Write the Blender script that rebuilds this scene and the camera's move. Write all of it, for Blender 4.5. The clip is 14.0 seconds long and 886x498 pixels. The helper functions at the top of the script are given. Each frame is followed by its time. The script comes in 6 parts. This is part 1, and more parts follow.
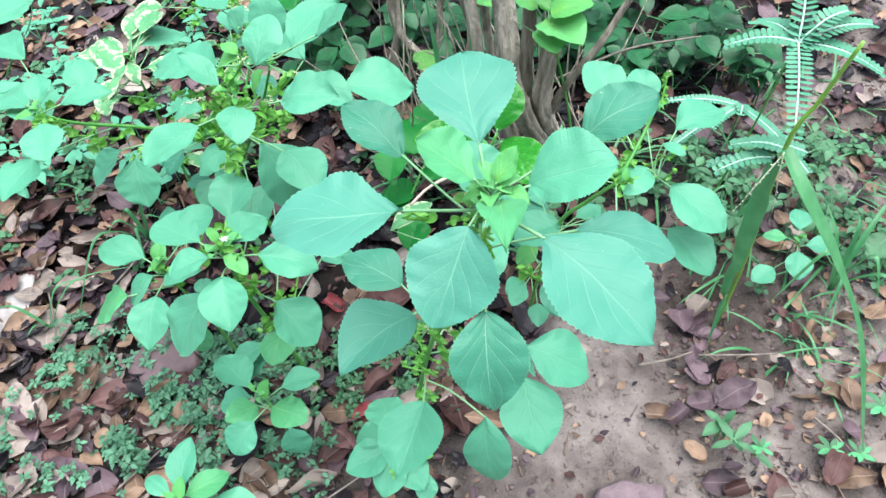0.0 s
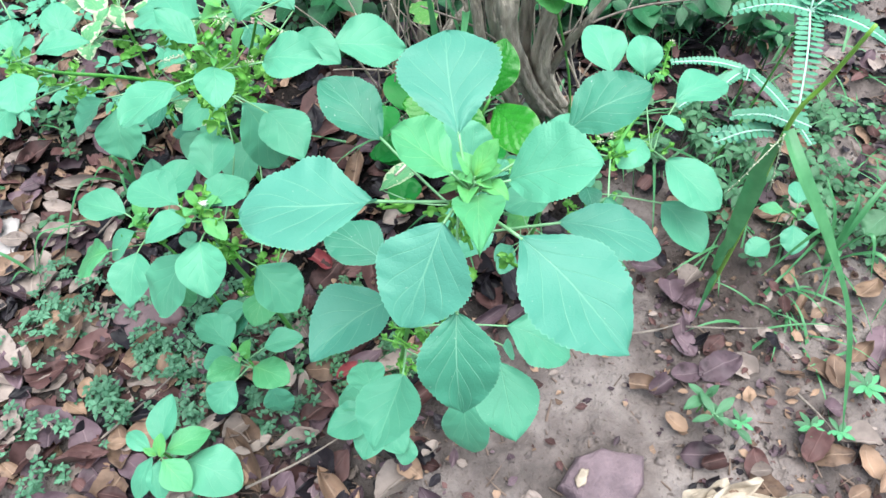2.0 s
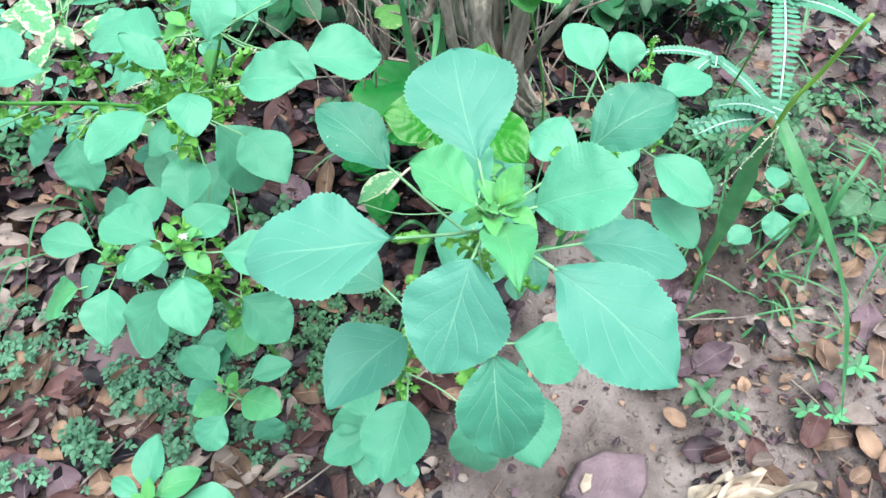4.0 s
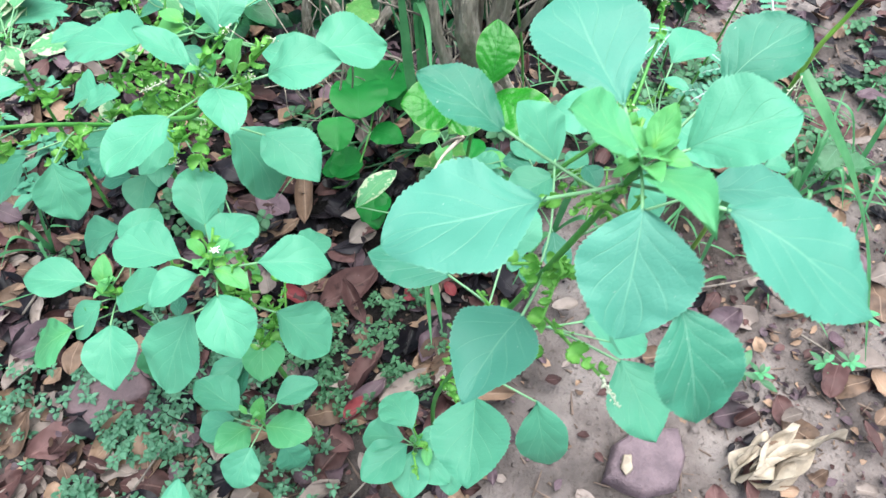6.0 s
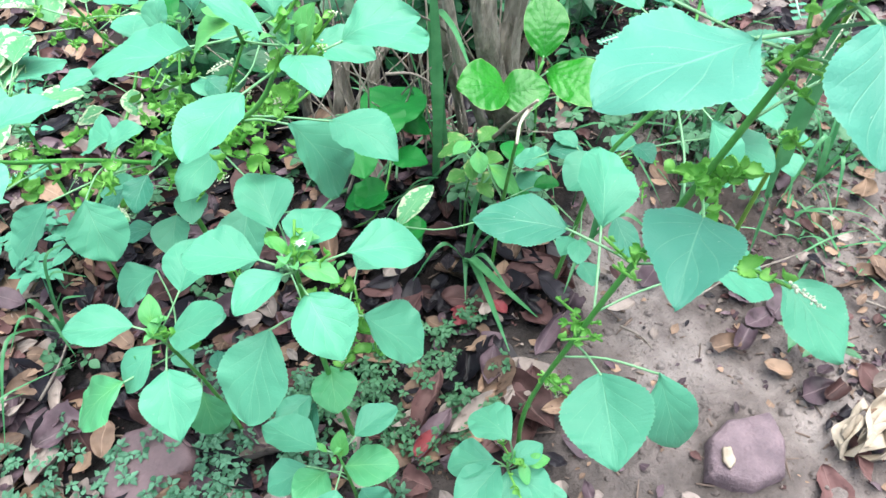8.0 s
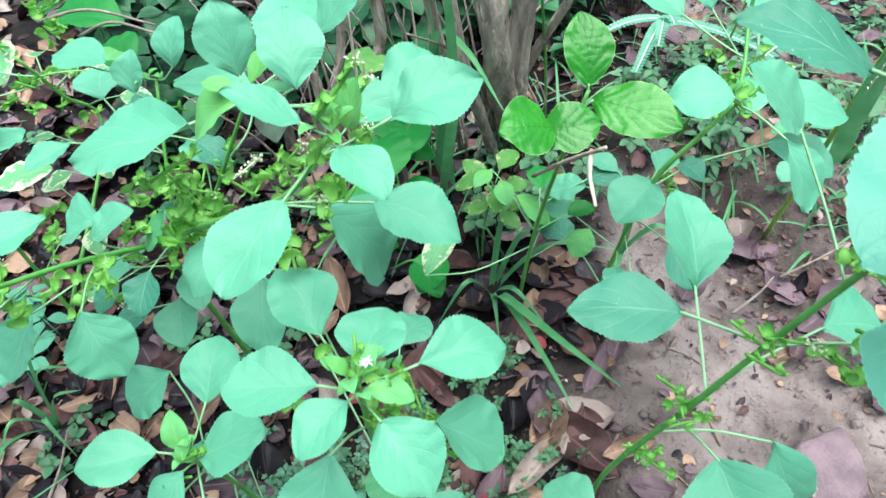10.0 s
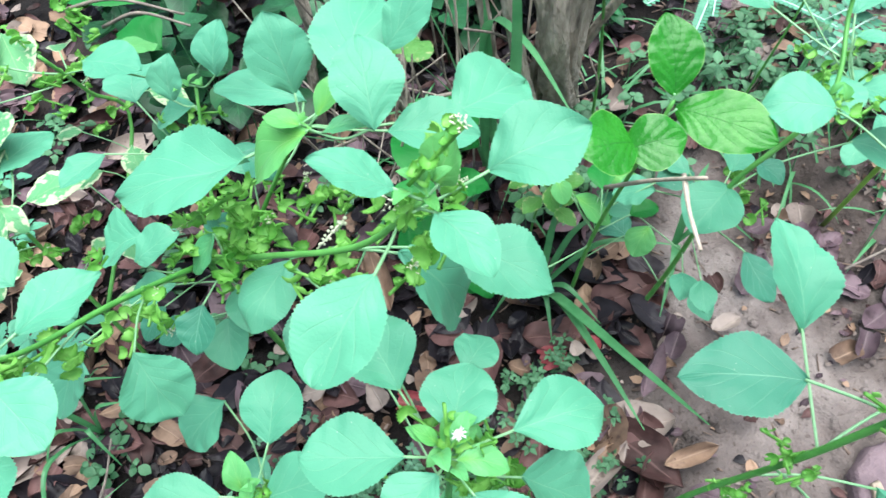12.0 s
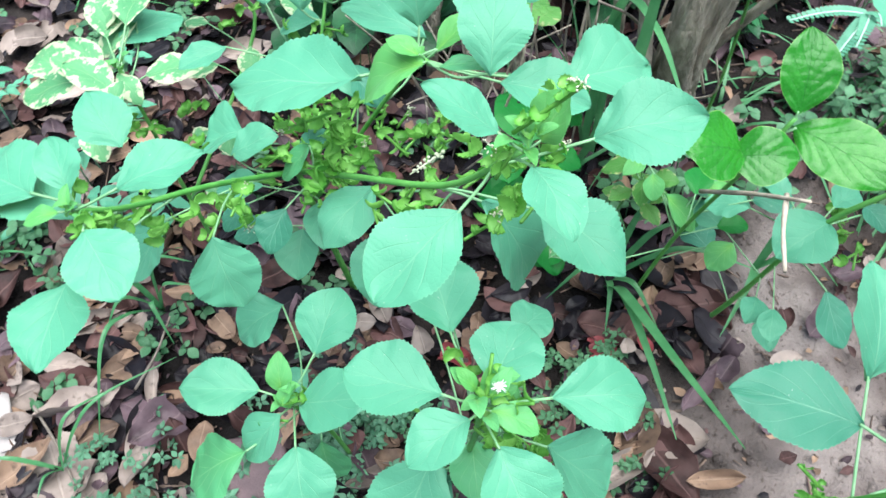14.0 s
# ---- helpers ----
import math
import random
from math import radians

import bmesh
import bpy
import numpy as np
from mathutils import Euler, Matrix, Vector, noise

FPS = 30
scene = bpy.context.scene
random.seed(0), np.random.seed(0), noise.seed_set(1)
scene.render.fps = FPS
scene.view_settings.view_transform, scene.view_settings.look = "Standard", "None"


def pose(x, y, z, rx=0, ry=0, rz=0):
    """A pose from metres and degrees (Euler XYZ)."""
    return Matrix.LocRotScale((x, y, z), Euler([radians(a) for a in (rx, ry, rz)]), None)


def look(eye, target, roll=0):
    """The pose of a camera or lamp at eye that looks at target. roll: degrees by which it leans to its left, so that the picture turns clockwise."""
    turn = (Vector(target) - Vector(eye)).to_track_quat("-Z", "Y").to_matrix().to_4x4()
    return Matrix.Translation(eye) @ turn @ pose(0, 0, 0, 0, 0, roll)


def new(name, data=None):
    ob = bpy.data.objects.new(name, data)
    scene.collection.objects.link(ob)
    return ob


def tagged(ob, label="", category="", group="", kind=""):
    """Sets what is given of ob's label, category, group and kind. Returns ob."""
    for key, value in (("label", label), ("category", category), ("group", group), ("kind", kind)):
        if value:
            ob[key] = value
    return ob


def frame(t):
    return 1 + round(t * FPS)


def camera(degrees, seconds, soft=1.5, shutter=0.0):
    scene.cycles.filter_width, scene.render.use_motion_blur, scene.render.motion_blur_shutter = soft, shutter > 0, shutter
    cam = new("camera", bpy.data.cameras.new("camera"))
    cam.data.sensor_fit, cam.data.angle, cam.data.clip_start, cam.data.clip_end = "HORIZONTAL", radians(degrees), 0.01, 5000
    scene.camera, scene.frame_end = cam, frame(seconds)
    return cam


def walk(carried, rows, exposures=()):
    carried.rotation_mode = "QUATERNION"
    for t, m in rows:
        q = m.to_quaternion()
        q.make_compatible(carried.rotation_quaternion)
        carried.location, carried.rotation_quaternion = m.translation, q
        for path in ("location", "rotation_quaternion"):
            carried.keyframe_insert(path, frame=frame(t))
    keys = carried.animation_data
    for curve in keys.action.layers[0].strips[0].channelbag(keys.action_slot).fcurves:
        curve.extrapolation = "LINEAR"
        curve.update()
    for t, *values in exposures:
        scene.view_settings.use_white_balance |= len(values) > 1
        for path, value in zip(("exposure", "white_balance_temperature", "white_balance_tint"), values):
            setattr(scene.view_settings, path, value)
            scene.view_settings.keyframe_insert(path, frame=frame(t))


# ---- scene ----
cam = camera(62.9, 14.0, shutter=0.4)
PATH = [
    (0, (0.026, 0.017, 0.553), (0.033, 1.25, -1.022), -6.0),
    (0.5, (0.032, 0.013, 0.556), (0.028, 1.239, -1.024), -5.6),
    (1, (0.037, 0.017, 0.554), (0.008, 1.199, -1.059), -5.1),
    (1.5, (0.04, 0.027, 0.555), (0.022, 1.163, -1.09), -4.7),
    (2, (0.036, 0.037, 0.555), (0.029, 1.136, -1.116), -4.5),
    (2.5, (0.034, 0.043, 0.552), (0.055, 1.104, -1.143), -3.7),
    (3, (0.034, 0.052, 0.55), (0.085, 1.11, -1.146), -3.4),
    (3.2, (0.032, 0.053, 0.55), (0.089, 1.125, -1.137), -3.6),
    (5.5, (-0.028, 0.073, 0.541), (0.245, 1.118, -1.142), -0.5),
    (6, (-0.049, 0.074, 0.525), (0.288, 1.127, -1.142), 0.2),
    (6.5, (-0.073, 0.074, 0.503), (0.341, 1.165, -1.121), 0.9),
    (7, (-0.092, 0.073, 0.493), (0.349, 1.223, -1.082), -0.8),
    (7.5, (-0.108, 0.072, 0.481), (0.374, 1.268, -1.049), -2.3),
    (9.8, (-0.126, 0.145, 0.46), (0.442, 1.249, -1.108), -6.4),
    (10, (-0.124, 0.156, 0.465), (0.448, 1.245, -1.113), -6.4),
    (10.5, (-0.114, 0.173, 0.466), (0.436, 1.225, -1.143), -7.0),
    (11, (-0.114, 0.187, 0.467), (0.442, 1.2, -1.165), -6.4),
    (11.5, (-0.12, 0.195, 0.469), (0.404, 1.184, -1.188), -6.8),
    (12, (-0.123, 0.21, 0.47), (0.355, 1.201, -1.2), -8.6),
    (12.5, (-0.134, 0.217, 0.471), (0.295, 1.208, -1.212), -9.2),
    (13, (-0.14, 0.215, 0.474), (0.227, 1.207, -1.224), -9.1),
    (13.5, (-0.137, 0.21, 0.469), (0.199, 1.193, -1.24), -5.8),
    (14, (-0.13, 0.205, 0.469), (0.148, 1.212, -1.237), -3.4),
]
walk(cam, [(t, look(eye, target, roll)) for t, eye, target, roll in PATH],
     exposures=[(0, 2.13), (3, 2.09), (5.5, 2.10), (7.5, 2.34), (10, 2.23), (12, 2.20), (14, 2.14)])


# ---- light ----
world = bpy.data.worlds.new("overcast_sky")
scene.world = world
world.use_nodes = True
wt = world.node_tree
sky = wt.nodes.new("ShaderNodeTexSky")
sky.sky_type, sky.sun_disc = "NISHITA", False
sky.sun_elevation, sky.sun_rotation = radians(82), radians(112)
sky.air_density, sky.dust_density = 1.2, 3.0
wt.links.new(sky.outputs[0], wt.nodes["Background"].inputs[0])
wt.nodes["Background"].inputs[1].default_value = 0.056
lamp = bpy.data.lights.new("sun", "SUN")
lamp.energy, lamp.angle, lamp.color = 2.62, radians(72), (0.925, 0.98, 0.99)
sun = new("sun", lamp)
sun.matrix_world = look((0.2, 0.22, 1.7), (0, 0.3, 0))

# ---- materials ----


def nodes(name):
    m = bpy.data.materials.new(name)
    m.use_nodes = True
    return m, m.node_tree, m.node_tree.nodes["Principled BSDF"]


def mth(nt, op, a, b=None, c=None):
    n = nt.nodes.new("ShaderNodeMath")
    n.operation = op
    for i, v in enumerate((a, b, c)):
        if v is None:
            continue
        if isinstance(v, (int, float)):
            n.inputs[i].default_value = v
        else:
            nt.links.new(v, n.inputs[i])
    return n.outputs[0]


def mixc(nt, f, a, b):
    n = nt.nodes.new("ShaderNodeMix")
    n.data_type = "RGBA"
    for i, v in ((0, f), (6, a), (7, b)):
        if isinstance(v, (int, float)):
            n.inputs[i].default_value = v
        elif isinstance(v, tuple):
            n.inputs[i].default_value = (*v, 1)
        else:
            nt.links.new(v, n.inputs[i])
    return n.outputs[2]


def noise_of(nt, scale, detail=3.0, vec=None, rough=0.55):
    n = nt.nodes.new("ShaderNodeTexNoise")
    n.inputs["Scale"].default_value, n.inputs["Detail"].default_value = scale, detail
    n.inputs["Roughness"].default_value = rough
    if vec is not None:
        nt.links.new(vec, n.inputs["Vector"])
    return n.outputs[0]


def ramp(nt, f, stops):
    n = nt.nodes.new("ShaderNodeValToRGB")
    e = n.color_ramp.elements
    while len(e) < len(stops):
        e.new(0.5)
    for el, (p, c) in zip(e, stops):
        el.position, el.color = p, (*c, 1)
    nt.links.new(f, n.inputs[0])
    return n.outputs[0]


def step(nt, v, lo, hi):
    n = nt.nodes.new("ShaderNodeMapRange")
    n.interpolation_type = "SMOOTHSTEP"
    n.inputs[1].default_value, n.inputs[2].default_value = lo, hi
    nt.links.new(v, n.inputs[0])
    return n.outputs[0]


def bump(nt, b, h, strength, dist):
    n = nt.nodes.new("ShaderNodeBump")
    n.inputs["Strength"].default_value, n.inputs["Distance"].default_value = strength, dist
    nt.links.new(h, n.inputs["Height"])
    nt.links.new(n.outputs[0], b.inputs["Normal"])
    return n


def blade_material(name, base, alt, vein, rough=0.46, veins=5.0, depth=0.55, through_light=0.22, patch=None, specks=0.0, island=False, ribs=0.68, splash=0.70, sheen=0.03, gloss=0.24, heart=0.0, edge=None):
    """A living leaf: a pale midrib and side veins along its own u and v, blotches, a little light through the blade."""
    m, nt, b = nodes(name)
    uv = nt.nodes.new("ShaderNodeUVMap")
    sep = nt.nodes.new("ShaderNodeSeparateXYZ")
    nt.links.new(uv.outputs[0], sep.inputs[0])
    u, side = sep.outputs[0], mth(nt, "ABSOLUTE", mth(nt, "SUBTRACT", sep.outputs[1], 0.5))
    geo = nt.nodes.new("ShaderNodeNewGeometry")
    info = nt.nodes.new("ShaderNodeObjectInfo")
    wob = noise_of(nt, 90.0, 2.0, geo.outputs["Position"])
    # side veins leave the midrib forwards and bow towards the tip
    run = mth(nt, "SUBTRACT", mth(nt, "POWER", u, 0.75), mth(nt, "MULTIPLY", mth(nt, "POWER", side, 0.8), 0.82))
    run = mth(nt, "ADD", run, mth(nt, "MULTIPLY", wob, 0.025))
    saw = mth(nt, "ABSOLUTE", mth(nt, "SUBTRACT", mth(nt, "FRACT", mth(nt, "MULTIPLY", run, veins)), 0.5))
    line = step(nt, saw, 0.455, 0.5)
    fade = mth(nt, "SUBTRACT", 1.0, step(nt, side, 0.25, 0.48))
    line = mth(nt, "MULTIPLY", line, fade)
    mid = mth(nt, "SUBTRACT", 1.0, step(nt, side, 0.004, 0.014))
    mid = mth(nt, "MULTIPLY", mid, mth(nt, "SUBTRACT", 1.0, mth(nt, "MULTIPLY", u, 0.75)))
    web = mth(nt, "MAXIMUM", mid, mth(nt, "MULTIPLY", line, 0.62))
    rnd = geo.outputs["Random Per Island"] if island else info.outputs["Random"]
    blotch = step(nt, noise_of(nt, 55.0, 4.0, geo.outputs["Position"]), 0.35, 0.7)
    col = mixc(nt, mth(nt, "ADD", mth(nt, "MULTIPLY", blotch, 0.35), mth(nt, "MULTIPLY", rnd, 0.65)), base, alt)
    # fresher towards the edge, duller in cloudy patches
    col = mixc(nt, mth(nt, "MULTIPLY", step(nt, noise_of(nt, 24.0, 2.0, geo.outputs["Position"]), 0.45, 0.72), 0.35), col, tuple(0.8 * c for c in base))
    if heart:
        core = mth(nt, "MULTIPLY", mth(nt, "SUBTRACT", 1.0, step(nt, u, 0.0, 0.6)), mth(nt, "SUBTRACT", 1.0, step(nt, side, 0.0, 0.36)))
        col = mixc(nt, mth(nt, "MULTIPLY", core, heart), col, (0.150, 0.390, 0.050))
    if patch:
        shape = step(nt, mth(nt, "ADD", noise_of(nt, 300.0, 3.0, geo.outputs["Position"]), mth(nt, "MULTIPLY", side, 0.7)), splash, splash + 0.06)
        col = mixc(nt, shape, col, patch)
    rim = mth(nt, "MULTIPLY", step(nt, side, 0.482, 0.5), 0.3)
    col = mixc(nt, mth(nt, "MULTIPLY", web, ribs), col, vein)
    col = mixc(nt, mth(nt, "MULTIPLY", rim, 2.0) if edge else rim, col, edge or vein)
    if specks:
        dots = step(nt, noise_of(nt, 900.0, 1.0, geo.outputs["Position"]), 0.76, 0.8)
        col = mixc(nt, mth(nt, "MULTIPLY", dots, specks), col, (0.495, 0.495, 0.462))
    nt.links.new(col, b.inputs["Base Color"])
    grain = noise_of(nt, 700.0, 2.0, geo.outputs["Position"])
    rr = mth(nt, "ADD", rough - 0.08, mth(nt, "MULTIPLY", grain, 0.16))
    nt.links.new(rr, b.inputs["Roughness"])
    puff = mth(nt, "ADD", mth(nt, "MULTIPLY", mth(nt, "MULTIPLY", saw, fade), -0.5), mth(nt, "MULTIPLY", web, -0.6))
    net = nt.nodes.new("ShaderNodeTexVoronoi")
    net.feature = "DISTANCE_TO_EDGE"
    net.inputs["Scale"].default_value = 520.0
    nt.links.new(geo.outputs["Position"], net.inputs["Vector"])
    cell = step(nt, net.outputs["Distance"], 0.0, 0.16)
    puff = mth(nt, "ADD", puff, mth(nt, "ADD", mth(nt, "MULTIPLY", grain, 0.12), mth(nt, "MULTIPLY", cell, 0.09)))
    puff = mth(nt, "ADD", puff, mth(nt, "MULTIPLY", noise_of(nt, 160.0, 3.0, geo.outputs["Position"]), 0.6))
    bump(nt, b, puff, depth, 0.0006)
    b.inputs["Specular IOR Level"].default_value = gloss
    b.inputs["Sheen Weight"].default_value, b.inputs["Sheen Roughness"].default_value = sheen, 0.45
    tr = nt.nodes.new("ShaderNodeBsdfTranslucent")
    nt.links.new(mixc(nt, 0.35, col, (0.231, 0.495, 0.079)), tr.inputs[0])
    mx = nt.nodes.new("ShaderNodeMixShader")
    mx.inputs[0].default_value = through_light
    nt.links.new(b.outputs[0], mx.inputs[1])
    nt.links.new(tr.outputs[0], mx.inputs[2])
    nt.links.new(mx.outputs[0], nt.nodes["Material Output"].inputs[0])
    return m


M_LEAF = blade_material("leaf_mature", (0.061, 0.256, 0.158), (0.085, 0.298, 0.184), (0.178, 0.396, 0.251), specks=0.35, ribs=0.5)
# older, strongly veined leaves; the darker green also paints shade on low or tilted ones
M_OLD_SHADED = blade_material("leaf_old_shaded", (0.030, 0.156, 0.100), (0.044, 0.195, 0.126), (0.172, 0.363, 0.251), depth=0.6, specks=0.6, ribs=0.85)
M_BROAD = blade_material("leaf_broad", (0.047, 0.198, 0.140), (0.065, 0.236, 0.172), (0.185, 0.396, 0.271), specks=0.3, ribs=0.6)
M_YOUNG = blade_material("leaf_young", (0.086, 0.323, 0.079), (0.099, 0.350, 0.132), (0.238, 0.462, 0.172), through_light=0.3, heart=0.6)
M_FRESH = blade_material("leaf_fresh", (0.060, 0.262, 0.108), (0.078, 0.300, 0.146), (0.198, 0.429, 0.198), through_light=0.24, heart=0.15)
M_GLOSS = blade_material("leaf_glossy", (0.009, 0.118, 0.009), (0.020, 0.180, 0.012), (0.006, 0.070, 0.010), rough=0.27, gloss=0.28, through_light=0.08, sheen=0.0, veins=5.0, depth=0.45, ribs=0.7, edge=(0.22, 0.40, 0.12))
M_VINE = blade_material("leaf_vine", (0.0035, 0.112, 0.018), (0.010, 0.178, 0.030), (0.030, 0.185, 0.05), depth=0.4, sheen=0.0, gloss=0.2)
M_PATCHY = blade_material("leaf_variegated", (0.066, 0.240, 0.105), (0.100, 0.300, 0.130), (0.264, 0.409, 0.198), patch=(0.370, 0.430, 0.277), splash=0.72)
M_MARBLE = blade_material("leaf_marbled", (0.052, 0.190, 0.040), (0.080, 0.235, 0.052), (0.20, 0.32, 0.12), patch=(0.23, 0.29, 0.12), splash=0.82)
M_WEED = blade_material("leaf_weed", (0.0119, 0.059, 0.023), (0.086, 0.224, 0.112), (0.132, 0.290, 0.172), depth=0.3, island=True)
M_MAT = blade_material("leaf_mat", (0.0145, 0.066, 0.033), (0.106, 0.264, 0.158), (0.158, 0.317, 0.211), depth=0.3, island=True)
# undergrowth green taken down towards black, painting in the shade under the shrub
M_UNDER_SHADED = blade_material("leaf_undergrowth_shaded", (0.0020, 0.0150, 0.0060), (0.020, 0.120, 0.044), (0.053, 0.185, 0.073), rough=0.34, depth=0.5, island=True, sheen=0.0, gloss=0.22, through_light=0.12)


def plain_material(name, lo, hi, scale, rough, relief, dist, through_light=0.0):
    m, nt, b = nodes(name)
    geo = nt.nodes.new("ShaderNodeNewGeometry")
    info = nt.nodes.new("ShaderNodeObjectInfo")
    n1 = noise_of(nt, scale, 5.0, geo.outputs["Position"])
    n2 = noise_of(nt, scale * 7, 3.0, geo.outputs["Position"])
    f = mth(nt, "ADD", mth(nt, "MULTIPLY", step(nt, n1, 0.3, 0.7), 0.6), mth(nt, "MULTIPLY", n2, 0.25))
    f = mth(nt, "ADD", f, mth(nt, "MULTIPLY", mth(nt, "SUBTRACT", info.outputs["Random"], 0.5), 0.4))
    col = mixc(nt, f, lo, hi)
    nt.links.new(col, b.inputs["Base Color"])
    b.inputs["Roughness"].default_value = rough
    bump(nt, b, mth(nt, "ADD", n1, mth(nt, "MULTIPLY", n2, 0.5)), relief, dist)
    if through_light:
        tr = nt.nodes.new("ShaderNodeBsdfTranslucent")
        nt.links.new(col, tr.inputs[0])
        mx = nt.nodes.new("ShaderNodeMixShader")
        mx.inputs[0].default_value = through_light
        nt.links.new(b.outputs[0], mx.inputs[1])
        nt.links.new(tr.outputs[0], mx.inputs[2])
        nt.links.new(mx.outputs[0], nt.nodes["Material Output"].inputs[0])
    return m


M_STEM = plain_material("green_stem", (0.046, 0.215, 0.036), (0.108, 0.335, 0.075), 120, 0.5, 0.4, 0.0004)
M_PETIOLE = plain_material("petiole", (0.112, 0.277, 0.125), (0.178, 0.356, 0.178), 150, 0.5, 0.2, 0.0002)
M_BRACT = plain_material("flower_bract", (0.080, 0.315, 0.040), (0.250, 0.560, 0.125), 160, 0.5, 0.3, 0.0003, 0.4)
M_GRASS = plain_material("grass_blade", (0.042, 0.190, 0.070), (0.100, 0.310, 0.130), 60, 0.42, 0.3, 0.0003, 0.4)
M_GRASSY = plain_material("grass_stalk", (0.145, 0.317, 0.040), (0.211, 0.396, 0.079), 80, 0.45, 0.3, 0.0003)
M_BARK = plain_material("grey_brown_bark", (0.105, 0.088, 0.068), (0.580, 0.510, 0.420), 110, 0.85, 1.0, 0.006)
M_TWIG = plain_material("dry_twig", (0.260, 0.215, 0.170), (0.430, 0.375, 0.310), 200, 0.8, 0.5, 0.0006)
nb = M_BARK.node_tree
gb = next(n for n in nb.nodes if n.bl_idname == "ShaderNodeNewGeometry")
mp = nb.nodes.new("ShaderNodeMapping")
mp.inputs["Scale"].default_value = (1.2, 1.2, 0.28)
nb.links.new(gb.outputs["Position"], mp.inputs[0])
for n in nb.nodes:
    if n.bl_idname == "ShaderNodeTexNoise":
        nb.links.new(mp.outputs[0], n.inputs["Vector"])
M_BROWN = plain_material("brown_twig", (0.079, 0.065, 0.055), (0.238, 0.198, 0.165), 200, 0.8, 0.5, 0.0006)
M_PALE = plain_material("pale_dry_leaf", (0.185, 0.145, 0.106), (0.416, 0.350, 0.271), 110, 0.7, 0.5, 0.0008)
M_STONE = plain_material("mauve_stone", (0.085, 0.058, 0.067), (0.19, 0.132, 0.145), 60, 0.8, 1.0, 0.003)
M_DARKSTONE = plain_material("dark_mauve_stone", (0.056, 0.034, 0.037), (0.132, 0.083, 0.089), 45, 0.75, 0.8, 0.0015)
M_FLUFF = plain_material("white_fluff", (0.55, 0.57, 0.54), (0.75, 0.77, 0.74), 300, 0.8, 0.1, 0.0001)
M_SEED = plain_material("cream_flower", (0.330, 0.383, 0.238), (0.515, 0.528, 0.409), 200, 0.6, 0.2, 0.0003)


def litter_material(name, lo, hi, vein, rough=0.5):
    m, nt, b = nodes(name)
    geo = nt.nodes.new("ShaderNodeNewGeometry")
    info = nt.nodes.new("ShaderNodeObjectInfo")
    uv = nt.nodes.new("ShaderNodeUVMap")
    sep = nt.nodes.new("ShaderNodeSeparateXYZ")
    nt.links.new(uv.outputs[0], sep.inputs[0])
    side = mth(nt, "ABSOLUTE", mth(nt, "SUBTRACT", sep.outputs[1], 0.5))
    mid = mth(nt, "SUBTRACT", 1.0, step(nt, side, 0.01, 0.04))
    rnd = mth(nt, "FRACT", mth(nt, "ADD", info.outputs["Random"], geo.outputs["Random Per Island"]))
    n1 = noise_of(nt, 70.0, 5.0, geo.outputs["Position"])
    f = mth(nt, "ADD", mth(nt, "MULTIPLY", step(nt, n1, 0.3, 0.7), 0.35), mth(nt, "MULTIPLY", mth(nt, "POWER", rnd, 1.5), 0.85))
    col = mixc(nt, f, lo, hi)
    rot = step(nt, noise_of(nt, 120.0, 4.0, geo.outputs["Position"]), 0.57, 0.74)
    col = mixc(nt, mth(nt, "MULTIPLY", rot, 0.6), col, (0.0145, 0.0092, 0.0086))
    col = mixc(nt, mth(nt, "MULTIPLY", mid, 0.28), col, vein)
    nt.links.new(col, b.inputs["Base Color"])
    nt.links.new(mth(nt, "ADD", rough - 0.1, mth(nt, "MULTIPLY", n1, 0.25)), b.inputs["Roughness"])
    b.inputs["Specular IOR Level"].default_value = 0.12
    crease = noise_of(nt, 330.0, 3.0, geo.outputs["Position"])
    bump(nt, b, mth(nt, "ADD", mth(nt, "ADD", n1, mth(nt, "MULTIPLY", crease, 0.4)), mth(nt, "MULTIPLY", mid, 0.6)), 0.5, 0.0012)
    return m


LITTER = {
    "reddish_brown": litter_material("litter_red", (0.0135, 0.0066, 0.0062), (0.108, 0.056, 0.053), (0.20, 0.12, 0.11)),
    "tan": litter_material("litter_tan", (0.056, 0.036, 0.028), (0.265, 0.172, 0.118), (0.38, 0.27, 0.20)),
    "mauve_grey": litter_material("litter_mauve", (0.015, 0.0105, 0.0135), (0.122, 0.081, 0.094), (0.22, 0.165, 0.17), 0.40),
    # dark wet leaves, near black also to stand in for shaded gaps
    "dark_brown": litter_material("litter_dark_shaded", (0.0046, 0.0043, 0.0059), (0.022, 0.0185, 0.022), (0.053, 0.043, 0.046), 0.30),
    "bleached": litter_material("litter_bleached", (0.099, 0.078, 0.069), (0.277, 0.224, 0.198), (0.370, 0.310, 0.271)),
}


